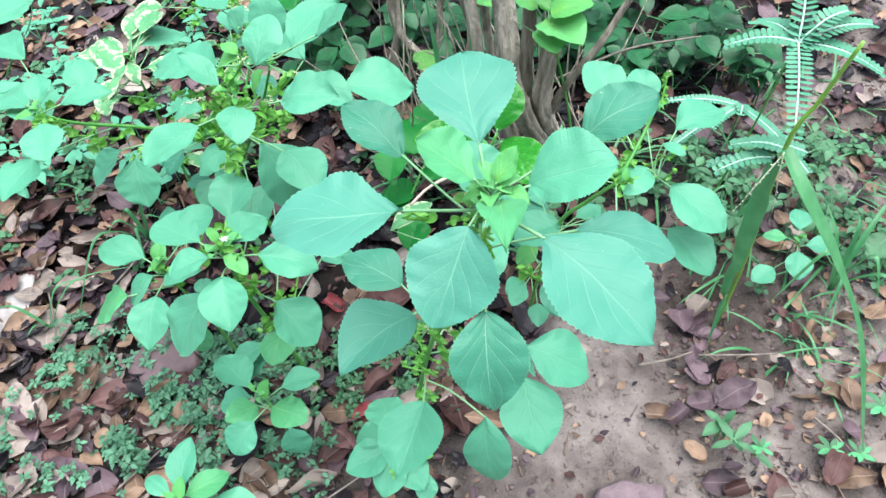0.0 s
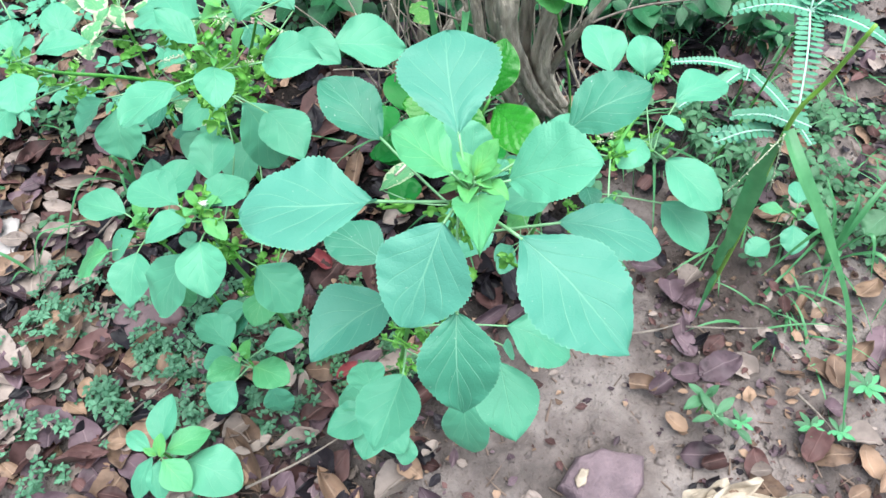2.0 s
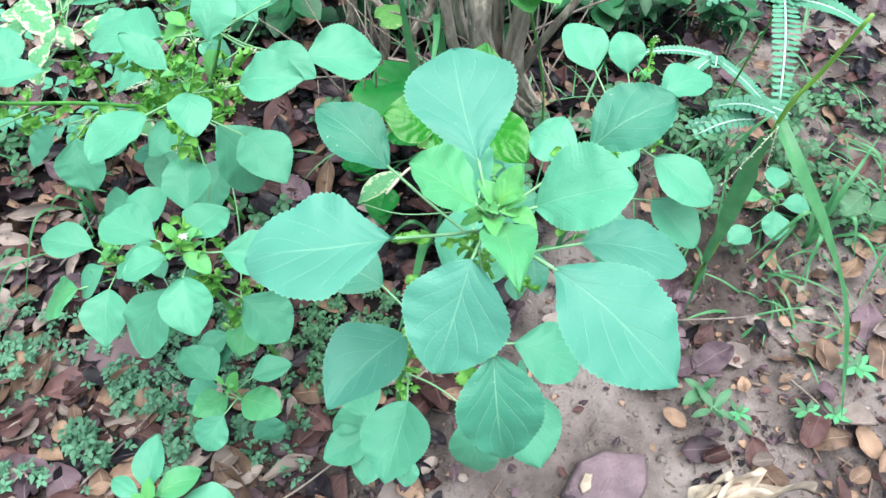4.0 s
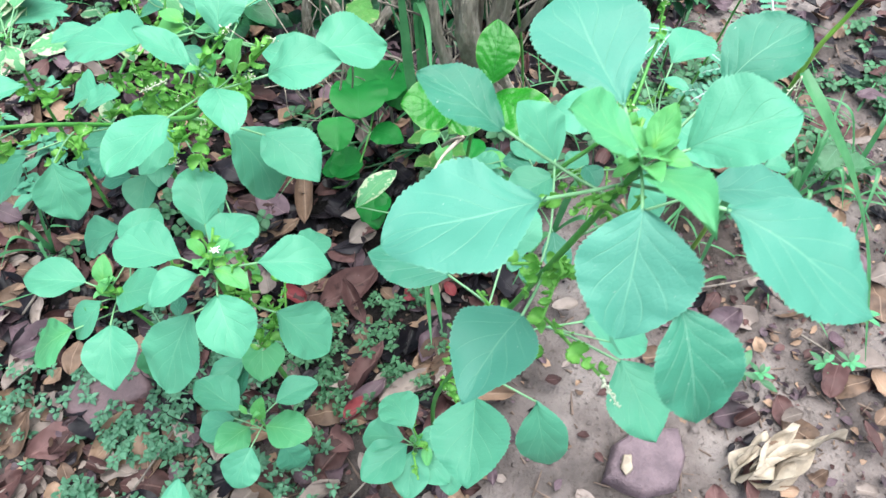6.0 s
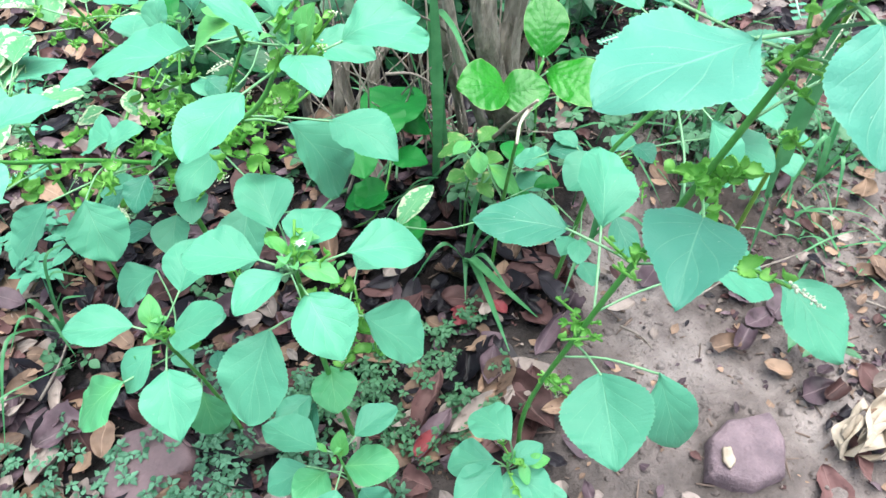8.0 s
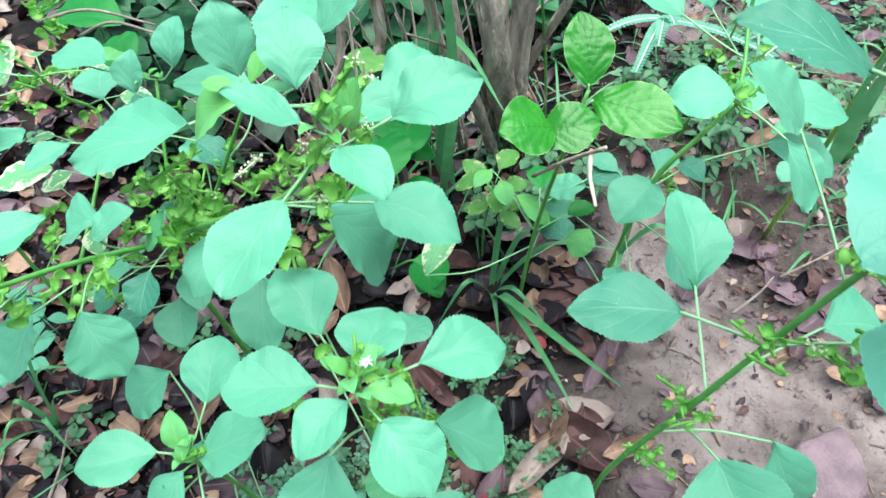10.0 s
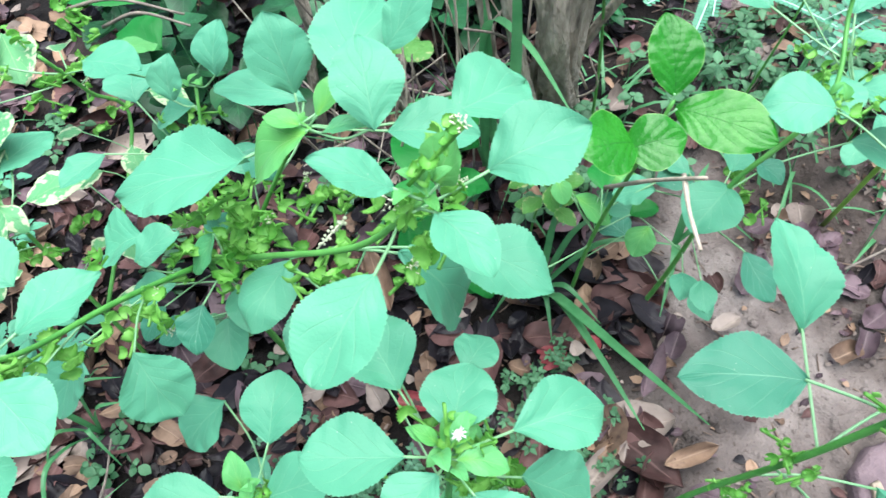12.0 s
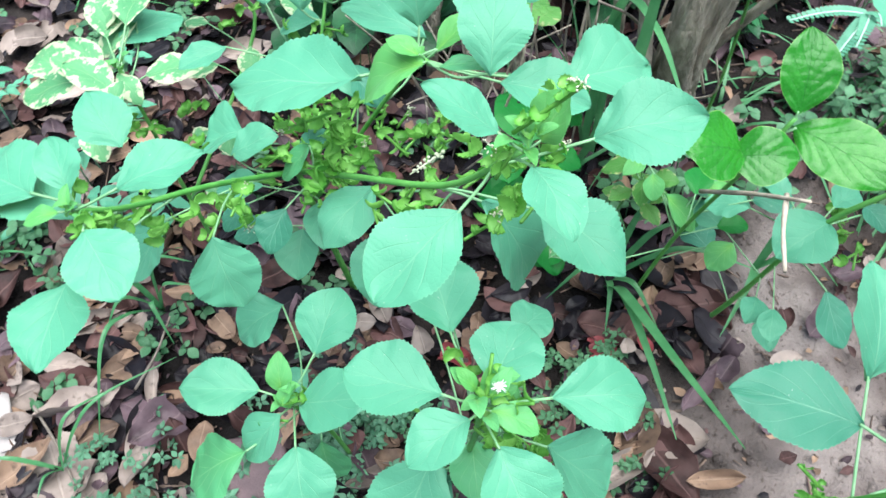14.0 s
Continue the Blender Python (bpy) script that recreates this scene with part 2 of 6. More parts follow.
def soil_material():
    m, nt, b = nodes("damp_soil")
    geo = nt.nodes.new("ShaderNodeNewGeometry")
    p = geo.outputs["Position"]
    big, mid, fine = noise_of(nt, 9.0, 4.0, p), noise_of(nt, 60.0, 6.0, p), noise_of(nt, 420.0, 4.0, p)
    f = mth(nt, "ADD", mth(nt, "MULTIPLY", step(nt, big, 0.35, 0.65), 0.45), mth(nt, "MULTIPLY", mid, 0.5))
    col = ramp(nt, f, [(0.15, (0.046, 0.038, 0.035)), (0.45, (0.119, 0.097, 0.090)), (0.8, (0.224, 0.191, 0.178))])
    crumbs = step(nt, noise_of(nt, 260.0, 2.0, p), 0.62, 0.70)
    col = mixc(nt, mth(nt, "MULTIPLY", crumbs, 0.6), col, (0.046, 0.032, 0.026))
    # leaf mould, darkened for shade under plants, everywhere but on the washed-out clay towards the path
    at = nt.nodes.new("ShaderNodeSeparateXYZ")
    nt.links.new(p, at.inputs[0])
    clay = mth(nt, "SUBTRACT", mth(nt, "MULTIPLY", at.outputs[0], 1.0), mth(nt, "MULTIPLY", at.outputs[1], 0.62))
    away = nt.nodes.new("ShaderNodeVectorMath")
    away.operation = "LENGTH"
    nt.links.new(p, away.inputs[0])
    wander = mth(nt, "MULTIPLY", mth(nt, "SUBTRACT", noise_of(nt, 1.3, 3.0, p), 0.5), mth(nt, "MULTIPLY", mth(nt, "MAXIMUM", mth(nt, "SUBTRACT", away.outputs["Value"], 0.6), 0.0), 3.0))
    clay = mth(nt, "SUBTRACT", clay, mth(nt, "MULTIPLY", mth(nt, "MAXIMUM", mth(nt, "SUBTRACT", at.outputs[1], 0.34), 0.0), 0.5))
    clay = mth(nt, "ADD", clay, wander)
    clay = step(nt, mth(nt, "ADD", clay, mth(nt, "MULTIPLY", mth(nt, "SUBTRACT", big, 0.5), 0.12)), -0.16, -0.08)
    here = nt.nodes.new("ShaderNodeVectorMath")
    here.operation = "DISTANCE"
    nt.links.new(p, here.inputs[0])
    here.inputs[1].default_value = (0.28, 0.355, 0.0)
    damp = step(nt, mth(nt, "ADD", here.outputs["Value"], mth(nt, "MULTIPLY", mth(nt, "SUBTRACT", mid, 0.5), 0.12)), 0.12, 0.04)
    col = mixc(nt, mth(nt, "MULTIPLY", damp, 0.6), col, (0.045, 0.033, 0.029))
    # near-black humus tones: shade in the gaps below plants is put into the colour
    mould_shaded = ramp(nt, f, [(0.15, (0.0020, 0.0017, 0.0017)), (0.5, (0.0053, 0.0043, 0.0043)), (0.85, (0.023, 0.0172, 0.0152))])
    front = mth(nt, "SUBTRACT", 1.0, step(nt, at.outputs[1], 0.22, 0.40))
    near = mixc(nt, clay, mixc(nt, mth(nt, "MULTIPLY", front, 0.5), mould_shaded, col), col)
    # farther out darkened leaf mould and bare soil mingle in patches of every size
    patches = step(nt, mth(nt, "ADD", mth(nt, "MULTIPLY", noise_of(nt, 1.1, 6.0, p, 0.65), 0.7), mth(nt, "MULTIPLY", noise_of(nt, 14.0, 4.0, p), 0.3)), 0.42, 0.58)
    dull = mixc(nt, patches, mixc(nt, 0.15, mould_shaded, col), mixc(nt, 0.4, mould_shaded, col))
    col = mixc(nt, step(nt, mth(nt, "ADD", away.outputs["Value"], mth(nt, "MULTIPLY", big, 0.5)), 0.95, 1.75), near, dull)
    nt.links.new(col, b.inputs["Base Color"])
    nt.links.new(mth(nt, "ADD", 0.55, mth(nt, "MULTIPLY", mid, 0.4)), b.inputs["Roughness"])
    b.inputs["Specular IOR Level"].default_value = 0.14
    h = mth(nt, "ADD", mth(nt, "MULTIPLY", mid, 1.3), mth(nt, "MULTIPLY", fine, 0.45))
    bump(nt, b, h, 0.85, 0.006)
    return m


M_SOIL = soil_material()

# ---- ground ----


def rough_ground(x, y):
    """1 where the soil is broken up into clods, 0 where it is washed smooth."""
    return max(0.0, 1 - ((x - 0.285) / 0.11) ** 2 - ((y - 0.345) / 0.08) ** 2)


def height(x, y):
    """The soil's own relief: gentle lumps, finer clods, a hollow beside the weeds."""
    k = rough_ground(x, y)
    hollow = 0.022 * math.exp(-((x - 0.248) / 0.030) ** 2 - ((y - 0.378) / 0.020) ** 2)
    return (0.014 * (noise.noise(Vector((x * 5, y * 5, 3))) - 0.1) + 0.006 * noise.noise(Vector((x * 22, y * 22, 7))) - hollow
            + (0.0045 + 0.006 * k) * noise.noise(Vector((x * 70, y * 70, 1))) + (0.0022 + 0.003 * k) * noise.noise(Vector((x * 150, y * 150, 5))))


def spread(lo, hi, n, far):
    near = list(np.linspace(lo, hi, n))
    out = [0.04 * 1.35 ** k for k in range(1, 26) if 0.04 * 1.35 ** k < far]
    return [lo - d for d in reversed(out)] + near + [hi + d for d in out]


def mesh_of(name, verts, faces, mats, uvs=None, smooth=True, slots=None):
    me = bpy.data.meshes.new(name)
    me.from_pydata([tuple(v) for v in verts], [], faces)
    for mt in mats:
        me.materials.append(mt)
    if uvs is not None:
        layer = me.uv_layers.new(name="UVMap")
        idx = np.zeros(len(me.loops), dtype=np.int32)
        me.loops.foreach_get("vertex_index", idx)
        layer.data.foreach_set("uv", np.asarray(uvs, dtype=np.float32)[idx].ravel())
    if slots is not None:
        me.polygons.foreach_set("material_index", slots)
    me.polygons.foreach_set("use_smooth", [smooth] * len(me.polygons))
    me.update()
    return me


gx, gy = spread(-0.62, 0.68, 330, 60), spread(0.0, 1.1, 270, 60)
gv = [(x, y, height(x, y) if abs(x) < 3 and abs(y) < 3 else 0.0) for y in gy for x in gx]
W = len(gx)
gf = [(j * W + i, j * W + i + 1, (j + 1) * W + i + 1, (j + 1) * W + i) for j in range(len(gy) - 1) for i in range(W - 1)]
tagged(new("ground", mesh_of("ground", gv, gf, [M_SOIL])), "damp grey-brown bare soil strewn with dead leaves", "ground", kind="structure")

# ---- plant kit ----


def part(name, mesh, parent, label=""):
    ob = new(name, mesh)
    ob.parent = parent
    if label:
        ob["label"] = label
    return ob


def plant(name, at, label, category, group=""):
    ob = new(name)
    ob.location = at
    ob.empty_display_size = 0.01
    ob["at"] = at
    return tagged(ob, label, category, group)


def outline(u, kind, seed=0.0, form=None):
    """Half width of a blade at u, 1 at its widest."""
    if kind in ("ovate", "rhomb", "point"):
        # a wedge-shaped or rounded base, the widest place about the middle, a blunt or drawn-out tip
        peak, base, tip = {"ovate": (0.46, 1.02, 0.68), "rhomb": (0.42, 1.05, 0.92), "point": (0.40, 0.9, 1.05)}[kind]
        if form:
            (peak, base, tip), seed = form, 0.0
        peak += 0.05 * noise.noise(Vector((seed * 1.9, 7.0, 0.3)))
        base += 0.30 * noise.noise(Vector((seed * 2.7, 1.0, 6.3)))
        tip += 0.22 * noise.noise(Vector((seed * 3.3, 5.0, 2.3)))
        if u < peak:
            return math.sin(math.pi / 2 * u / peak) ** base
        return max(0.0, math.cos(math.pi / 2 * (u - peak) / (1 - peak))) ** tip
    if kind == "round":
        return max(0.0, math.sin(math.pi * u ** 0.75) ** 0.62)
    if kind == "elliptic":
        return max(0.0, math.sin(math.pi * u) ** 0.75)
    return max(0.0, math.sin(math.pi * u ** 0.9) ** 0.9)


def blade_mesh(L, w, mat, kind="ovate", arch=0.05, fold=0.18, wave=0.02, teeth=24, rows=96, cols=8, seed=0.0, quilt=0.0, cup=0.0, form=None):
    """A leaf blade along +x from its base, w its full width, with toothed edges, a sunken midrib and a bent, wavy surface."""
    vs, uvs, fs = [], [], []
    bow = 0.07 * L * noise.noise(Vector((seed * 3.1, 0.4, 2.0)))
    lop = 0.12 * noise.noise(Vector((seed * 2.3, 4.0, 1.0)))
    curl = 0.10 * noise.noise(Vector((seed * 1.7, 9.0, 5.0)))
    for j in range(rows + 1):
        u = j / rows
        full = outline(u, kind, seed, form)
        half = max(full, 0.004) * w / 2
        droop = arch * L * (4 * u * (1 - u)) - arch * 0.6 * L * u * u
        for i in range(cols + 1):
            v = 2 * i / cols - 1
            sg = 1 if v > 0 else -1
            # teeth lean towards the tip, coarser in the middle, not alike on the two sides
            q = u * teeth + 0.4 * sg + 0.35 * noise.noise(Vector((u * 7, seed, 3.0 * sg)))
            jag = 1 + 0.6 * noise.noise(Vector((u * 9, seed, 5.0 * sg)))
            tooth = 0.036 * w * jag * ((q % 1.0) ** 0.7 - 0.35 if q % 1.0 < 0.75 else 1.9 * (1 - q % 1.0)) * min(1.0, 5 * u * (1 - u)) if teeth else 0.0
            uneven = 1 + (lop + 0.06 * noise.noise(Vector((u * 3.2, seed * 1.3, 9.0 * (v > 0))))) * sg
            y = v * (half + tooth * abs(v) ** 5) * uneven
            z = droop + fold * abs(y) + wave * L * noise.noise(Vector((u * 2.2 + seed, v * 1.4, seed * 1.7)))
            z += 0.06 * w * noise.noise(Vector((u * 6.5, seed * 0.9, 3.0 * (v > 0)))) * abs(v) ** 2.5
            z += curl * w * (u - 0.4) * v
            z -= cup * L * v * v * full
            z += quilt * L * abs(math.sin(math.pi * 5 * (u ** 0.75 - 0.47 * abs(v) ** 0.8))) * (1 - abs(v) ** 3) * full
            vs.append((u * L, y + bow * 4 * u * (1 - u), z))
            uvs.append((u, (v + 1) / 2))
    for j in range(rows):
        for i in range(cols):
            a = j * (cols + 1) + i
            fs.append((a, a + cols + 1, a + cols + 2, a + 1))
    return mesh_of("leaf", vs, fs, [mat], uvs)


def tube_data(points, radii, sides=7, vs=None, fs=None):
    """Rings along a run of points, as vertices and faces."""
    vs, fs = ([], []) if vs is None else (vs, fs)
    pts = [Vector(p) for p in points]
    first = len(vs)
    ref = Vector((0.3, 0.1, 0.94))
    for k, p in enumerate(pts):
        d = (pts[min(k + 1, len(pts) - 1)] - pts[max(k - 1, 0)]).normalized()
        a = d.cross(ref)
        a = (a if a.length > 1e-3 else d.cross(Vector((1, 0, 0)))).normalized()
        b = d.cross(a)
        for s in range(sides):
            c = 2 * math.pi * s / sides
            vs.append(p + (a * math.cos(c) + b * math.sin(c)) * radii[k])
    for k in range(len(pts) - 1):
        for s in range(sides):
            s2 = (s + 1) % sides
            q = first + k * sides
            fs.append((q + s, q + s2, q + sides + s2, q + sides + s))
    fs.append(tuple(first + s for s in reversed(range(sides))))
    fs.append(tuple(first + (len(pts) - 1) * sides + s for s in range(sides)))
    return vs, fs


def smooth_run(points, n=5):
    """A rounded run through the points."""
    p = [Vector(q) for q in points]
    p = [2 * p[0] - p[1]] + p + [2 * p[-1] - p[-2]]
    out = []
    for k in range(1, len(p) - 2):
        for i in range(n):
            t = i / n
            out.append(0.5 * ((2 * p[k]) + (p[k + 1] - p[k - 1]) * t + (2 * p[k - 1] - 5 * p[k] + 4 * p[k + 1] - p[k + 2]) * t * t
                              + (3 * p[k] - 3 * p[k + 1] + p[k + 2] - p[k - 1]) * t ** 3))
    return out + [p[-2]]


def stalk(owner, name, points, r0, r1, mat, sides=7, n=5):
    run = [p - owner.location for p in smooth_run(points, n)]
    radii = [r0 + (r1 - r0) * k / (len(run) - 1) for k in range(len(run))]
    vs, fs = tube_data(run, radii, sides)
    ob = part(name, mesh_of(name, vs, fs, [mat]), owner)
    return ob


STEMS = {}


def stem(owner, points, r0=0.0028, r1=0.0016, mat=None):
    STEMS.setdefault(owner.name, []).extend(smooth_run(points, 6))
    return stalk(owner, "stem", points, r0 * 0.75, r1 * 0.75, mat or M_STEM, 8, 6)


COUNT = [0]


def leaf(owner, base, heading, dip, length, width, mat=None, roll=0.0, kind="ovate", petiole=True, **more):
    """One leaf: its base, the compass heading and the dip of its blade, its length and width, and its stalk back to the stem."""
    COUNT[0] += 1
    k = COUNT[0]
    rv = random.Random(k * 13)
    shape = {"fold": rv.uniform(0.06, 0.38), "arch": rv.uniform(0.02, 0.11), "wave": rv.uniform(0.025, 0.07), "cup": rv.uniform(-0.02, 0.05)}
    shape.update(more)
    me = blade_mesh(length, width, mat or M_LEAF, kind, seed=k * 0.37, **shape)
    ob = part("leaf", me, owner)
    turn = Euler((radians(roll), radians(dip), radians(heading)), "XYZ")
    ob.matrix_basis = Matrix.Translation(Vector(base) - owner.location) @ turn.to_matrix().to_4x4()
    if petiole and owner.name in STEMS:
        b = Vector(base)
        way = turn.to_matrix() @ Vector((1, 0, 0))
        best = min(STEMS[owner.name], key=lambda p: (p - b).length + max(0.0, p.z - b.z + 0.006) * 2.5)
        gap = (best - b).length
        if gap < 0.12:
            mid = (b + best) / 2 - way * gap * 0.08 + Vector((0, 0, -0.02 * gap))
            thick = 0.0003 + 0.0065 * length
            vs, fs = tube_data([p - owner.location for p in smooth_run([best, mid, b + way * length * 0.03 + Vector((0, 0, 0.0003))], 4)], [thick] * 9, 6)
            part("petiole", mesh_of("petiole", vs, fs, [M_PETIOLE]), owner)
    return ob


def under(owner, n, seed, lo, hi, mats, size=(0.018, 0.032)):
    """Smaller leaves lower down on the stems, in the shade of the upper ones."""
    r = random.Random(seed)
    joints = [p for p in STEMS[owner.name] if lo <= p.z <= hi]
    for k in range(n if joints else 0):
        p, a, out, s = r.choice(joints), r.uniform(0, 360), r.uniform(0.012, 0.035), r.uniform(*size)
        base = p + Vector((math.cos(radians(a)) * out, math.sin(radians(a)) * out, r.uniform(0.0, 0.012)))
        leaf(owner, tuple(base), a, r.uniform(-5, 30), s, s * r.uniform(0.65, 0.85), r.choice(mats))


def cup_data(vs, fs, at, axis, r, rnd):
    """One leafy bract: a ruffled, finely toothed bowl, half closed round its axis."""
    axis = Vector(axis).normalized()
    a = axis.cross(Vector((0.2, 0.9, 0.3))).normalized()
    b = axis.cross(a)
    first, segs = len(vs), 23
    opening, turn = rnd.uniform(0.9, 1.95), rnd.random() * 6.28
    deep, squash = rnd.uniform(0.35, 1.1), rnd.uniform(0.7, 1.0)
    for q in (0.06, 0.45, 0.82, 1.0):
        for s in range(segs):
            c = turn + opening * math.pi * (s / (segs - 1) - 0.5)
            tooth = 0.17 if q == 1.0 and s % 2 else 0.0
            rad = r * (math.sin(1.45 * q) - tooth)
            lift = r * (deep * (1 - math.cos(1.45 * q)) + 0.13 * math.sin(3 * c + turn) * q * q - tooth * 0.4)
            vs.append(Vector(at) + (a * math.cos(c) + b * math.sin(c) * squash) * rad + axis * lift)
    for ring in range(3):
        for s in range(segs - 1):
            p = first + ring * segs + s
            fs.append((p, p + 1, p + segs + 1, p + segs))


def spike(owner, start, end, n=7, r=0.0042, tip=True, seed=1, sag=0.0):
    """A flower spike: leafy toothed bracts along a thin axis, a pale tassel at the end."""
    rnd = random.Random(seed * 77 + n)
    s, e = Vector(start), Vector(end)
    run = [s + (e - s) * (k / 6) + Vector((0, 0, -sag * (k / 6) ** 2)) - owner.location for k in range(7)]
    vs, fs = tube_data(run, [0.0007] * 7, 5)
    for k in range(n):
        t = (k + 0.5) / n
        p = s + (e - s) * t + Vector((0, 0, -sag * t * t)) - owner.location
        ax = Vector((rnd.uniform(-1, 1), rnd.uniform(-1, 1), rnd.uniform(0.0, 1.3)))
        cup_data(vs, fs, p + ax.normalized() * r * 0.3, ax, r * rnd.uniform(0.7, 1.45), rnd)
    ob = part("flower_spike", mesh_of("flower_spike", vs, fs, [M_BRACT]), owner, "bright green leafy flower spike")
    if tip:
        vs, fs = [], []
        for k in range(14):
            p = e + Vector((rnd.gauss(0, 0.0011), rnd.gauss(0, 0.0011), rnd.gauss(0, 0.0011) - sag)) - owner.location
            tube_data([p, p + Vector((rnd.uniform(-1, 1), rnd.uniform(-1, 1), rnd.uniform(0, 1))) * 0.0013], [0.0003, 0.0003], 4, vs, fs)
        part("tassel", mesh_of("tassel", vs, fs, [M_SEED]), ob, "cream-white flower tassel")
    return ob


def catkin(owner, start, end, seed):
    """The pale end of a spike: tiny round flowers strung along a thread."""
    rnd = random.Random(seed)
    s, e = Vector(start) - owner.location, Vector(end) - owner.location
    vs, fs = tube_data([s, e], [0.0004, 0.0002], 5)
    for k in range(24):
        p = s.lerp(e, k / 24) + Vector((rnd.gauss(0, 0.0005), rnd.gauss(0, 0.0005), rnd.gauss(0, 0.0005)))
        r = 0.0006 * (1.1 - 0.6 * k / 24)
        tube_data([p + Vector((0, 0, z * r)) for z in (-0.9, -0.4, 0.4, 0.9)], [r * 0.4, r, r, r * 0.4], 6, vs, fs)
    return part("catkin", mesh_of("catkin", vs, fs, [M_SEED]), owner, "pale cream end of a flower spike")


def bracts_round(owner, at, spreadr, n, seed, r=0.0038):
    """Short spikes crowded in the leaf joints round a place on the stem."""
    rnd = random.Random(seed)
    for k in range(n):
        c = Vector(at) + Vector((rnd.gauss(0, 1), rnd.gauss(0, 1), rnd.gauss(0, 0.6))) * spreadr * 0.45
        d = Vector((rnd.uniform(-1, 1), rnd.uniform(-1, 1), rnd.uniform(-0.3, 0.8))).normalized() * rnd.uniform(0.010, 0.020)
        spike(owner, c, c + d, rnd.randint(2, 4), r * 1.12, rnd.random() < 0.12, seed * 31 + k)


def bud(owner, at, n, seed, size=0.008):
    """The growing tip: a knot of tiny folded young leaves."""
    r = random.Random(seed)
    for k in range(n):
        c = Vector(at) + Vector((r.gauss(0, 0.0022), r.gauss(0, 0.0022), r.uniform(-0.004, 0.002)))
        s = size * r.uniform(0.6, 1.15)
        leaf(owner, tuple(c), k * 137.5 + r.uniform(-25, 25), r.uniform(-62, -8), s, s * r.uniform(0.42, 0.62), M_YOUNG, petiole=False, fold=0.5, arch=0.12, rows=14, cols=4, teeth=7)


# ---- the tall copperleaf weed ----
pA = plant("weed_plant", (0.0, 0.245, 0.0), "tall leaning copperleaf weed with broad toothed blue-green leaves", "plant", "copperleaf weeds")
stem(pA, [(0.0, 0.245, -0.01), (-0.001, 0.241, 0.088), (0.011, 0.219, 0.195), (0.023, 0.207, 0.255), (0.034, 0.194, 0.315), (0.045, 0.184, 0.366)], 0.0020, 0.0015)
leaf(pA, (0.015, 0.181, 0.367), 178, 3, 0.0469, 0.0375, M_BROAD, form=(0.48, 1.25, 0.62))
leaf(pA, (0.036, 0.167, 0.372), -122, 33, 0.0353, 0.0317, M_BROAD, form=(0.44, 0.80, 0.70))
leaf(pA, (0.059, 0.162, 0.369), -50, 17, 0.0488, 0.0361, M_BROAD, form=(0.46, 0.95, 0.82))
leaf(pA, (0.058, 0.183, 0.370), -12, -25, 0.0313, 0.0275, roll=14, form=(0.50, 0.85, 0.60))
leaf(pA, (0.043, 0.196, 0.379), 92, -12, 0.0426, 0.0358, M_BROAD, form=(0.57, 1.20, 0.72))
leaf(pA, (0.040, 0.181, 0.378), 153, -31, 0.0239, 0.0218, M_FRESH, roll=5, form=(0.50, 0.90, 0.60))
leaf(pA, (0.047, 0.184, 0.372), 38, -45, 0.0149, 0.0089, M_YOUNG)
leaf(pA, (0.048, 0.181, 0.366), -94, -25, 0.0340, 0.0165, M_FRESH, fold=0.3, kind="point", form=(0.36, 0.70, 1.00))
leaf(pA, (0.016, 0.215, 0.359), 133, -19, 0.0327, 0.0212, M_OLD_SHADED, form=(0.50, 0.95, 0.60))
leaf(pA, (0.080, 0.202, 0.371), 13, -24, 0.0309, 0.0247, M_OLD_SHADED, form=(0.50, 0.90, 0.62))
leaf(pA, (0.013, 0.178, 0.307), -141, -6, 0.0390, 0.0286, M_BROAD, form=(0.45, 0.85, 0.80))
leaf(pA, (0.038, 0.142, 0.360), -91, 44, 0.0337, 0.0253, M_OLD_SHADED, form=(0.42, 0.80, 0.85))
leaf(pA, (0.065, 0.210, 0.215), -21, 24, 0.0395, 0.0325, roll=6)
leaf(pA, (0.056, 0.170, 0.259), -82, 25, 0.0352, 0.0282, form=(0.45, 0.90, 0.80))
leaf(pA, (0.008, 0.199, 0.187), -114, 9, 0.0433, 0.0405, roll=20, form=(0.40, 0.85, 0.80))
leaf(pA, (0.041, 0.195, 0.168), -84, 57, 0.0466, 0.0280, roll=20)
leaf(pA, (0.005, 0.232, 0.252), 143, 0, 0.0395, 0.0284, M_OLD_SHADED, form=(0.42, 0.95, 0.72))
leaf(pA, (0.038, 0.250, 0.217), 58, -15, 0.0464, 0.0306, fold=0.5, roll=20, kind="rhomb")
leaf(pA, (0.044, 0.183, 0.372), -174, 24, 0.0099, 0.0045, M_YOUNG)
leaf(pA, (0.047, 0.182, 0.372), 8, 29, 0.0081, 0.0041, M_YOUNG)
leaf(pA, (0.059, 0.182, 0.250), 0, 59, 0.0117, 0.0105)
leaf(pA, (0.053, 0.243, 0.300), 126, -46, 0.0294, 0.0265)
leaf(pA, (0.078, 0.189, 0.336), -14, 10, 0.0400, 0.0250, M_BROAD)
pH = plant("weed_plant", (-0.018, 0.228, 0.0), "low copperleaf seedling at the foot of a taller weed", "plant", "copperleaf weeds")
stem(pH, [(-0.018, 0.228, -0.01), (-0.018, 0.227, 0.03), (-0.019, 0.228, 0.062)], 0.0016, 0.001)
leaf(pH, (-0.020, 0.224, 0.098), 105, 17, 0.0330, 0.0264)
leaf(pH, (-0.023, 0.229, 0.060), -161, 8, 0.0373, 0.0280)
leaf(pH, (-0.021, 0.224, 0.060), -114, 19, 0.0312, 0.0250)
leaf(pH, (-0.024, 0.233, 0.060), 152, 19, 0.0312, 0.0249)
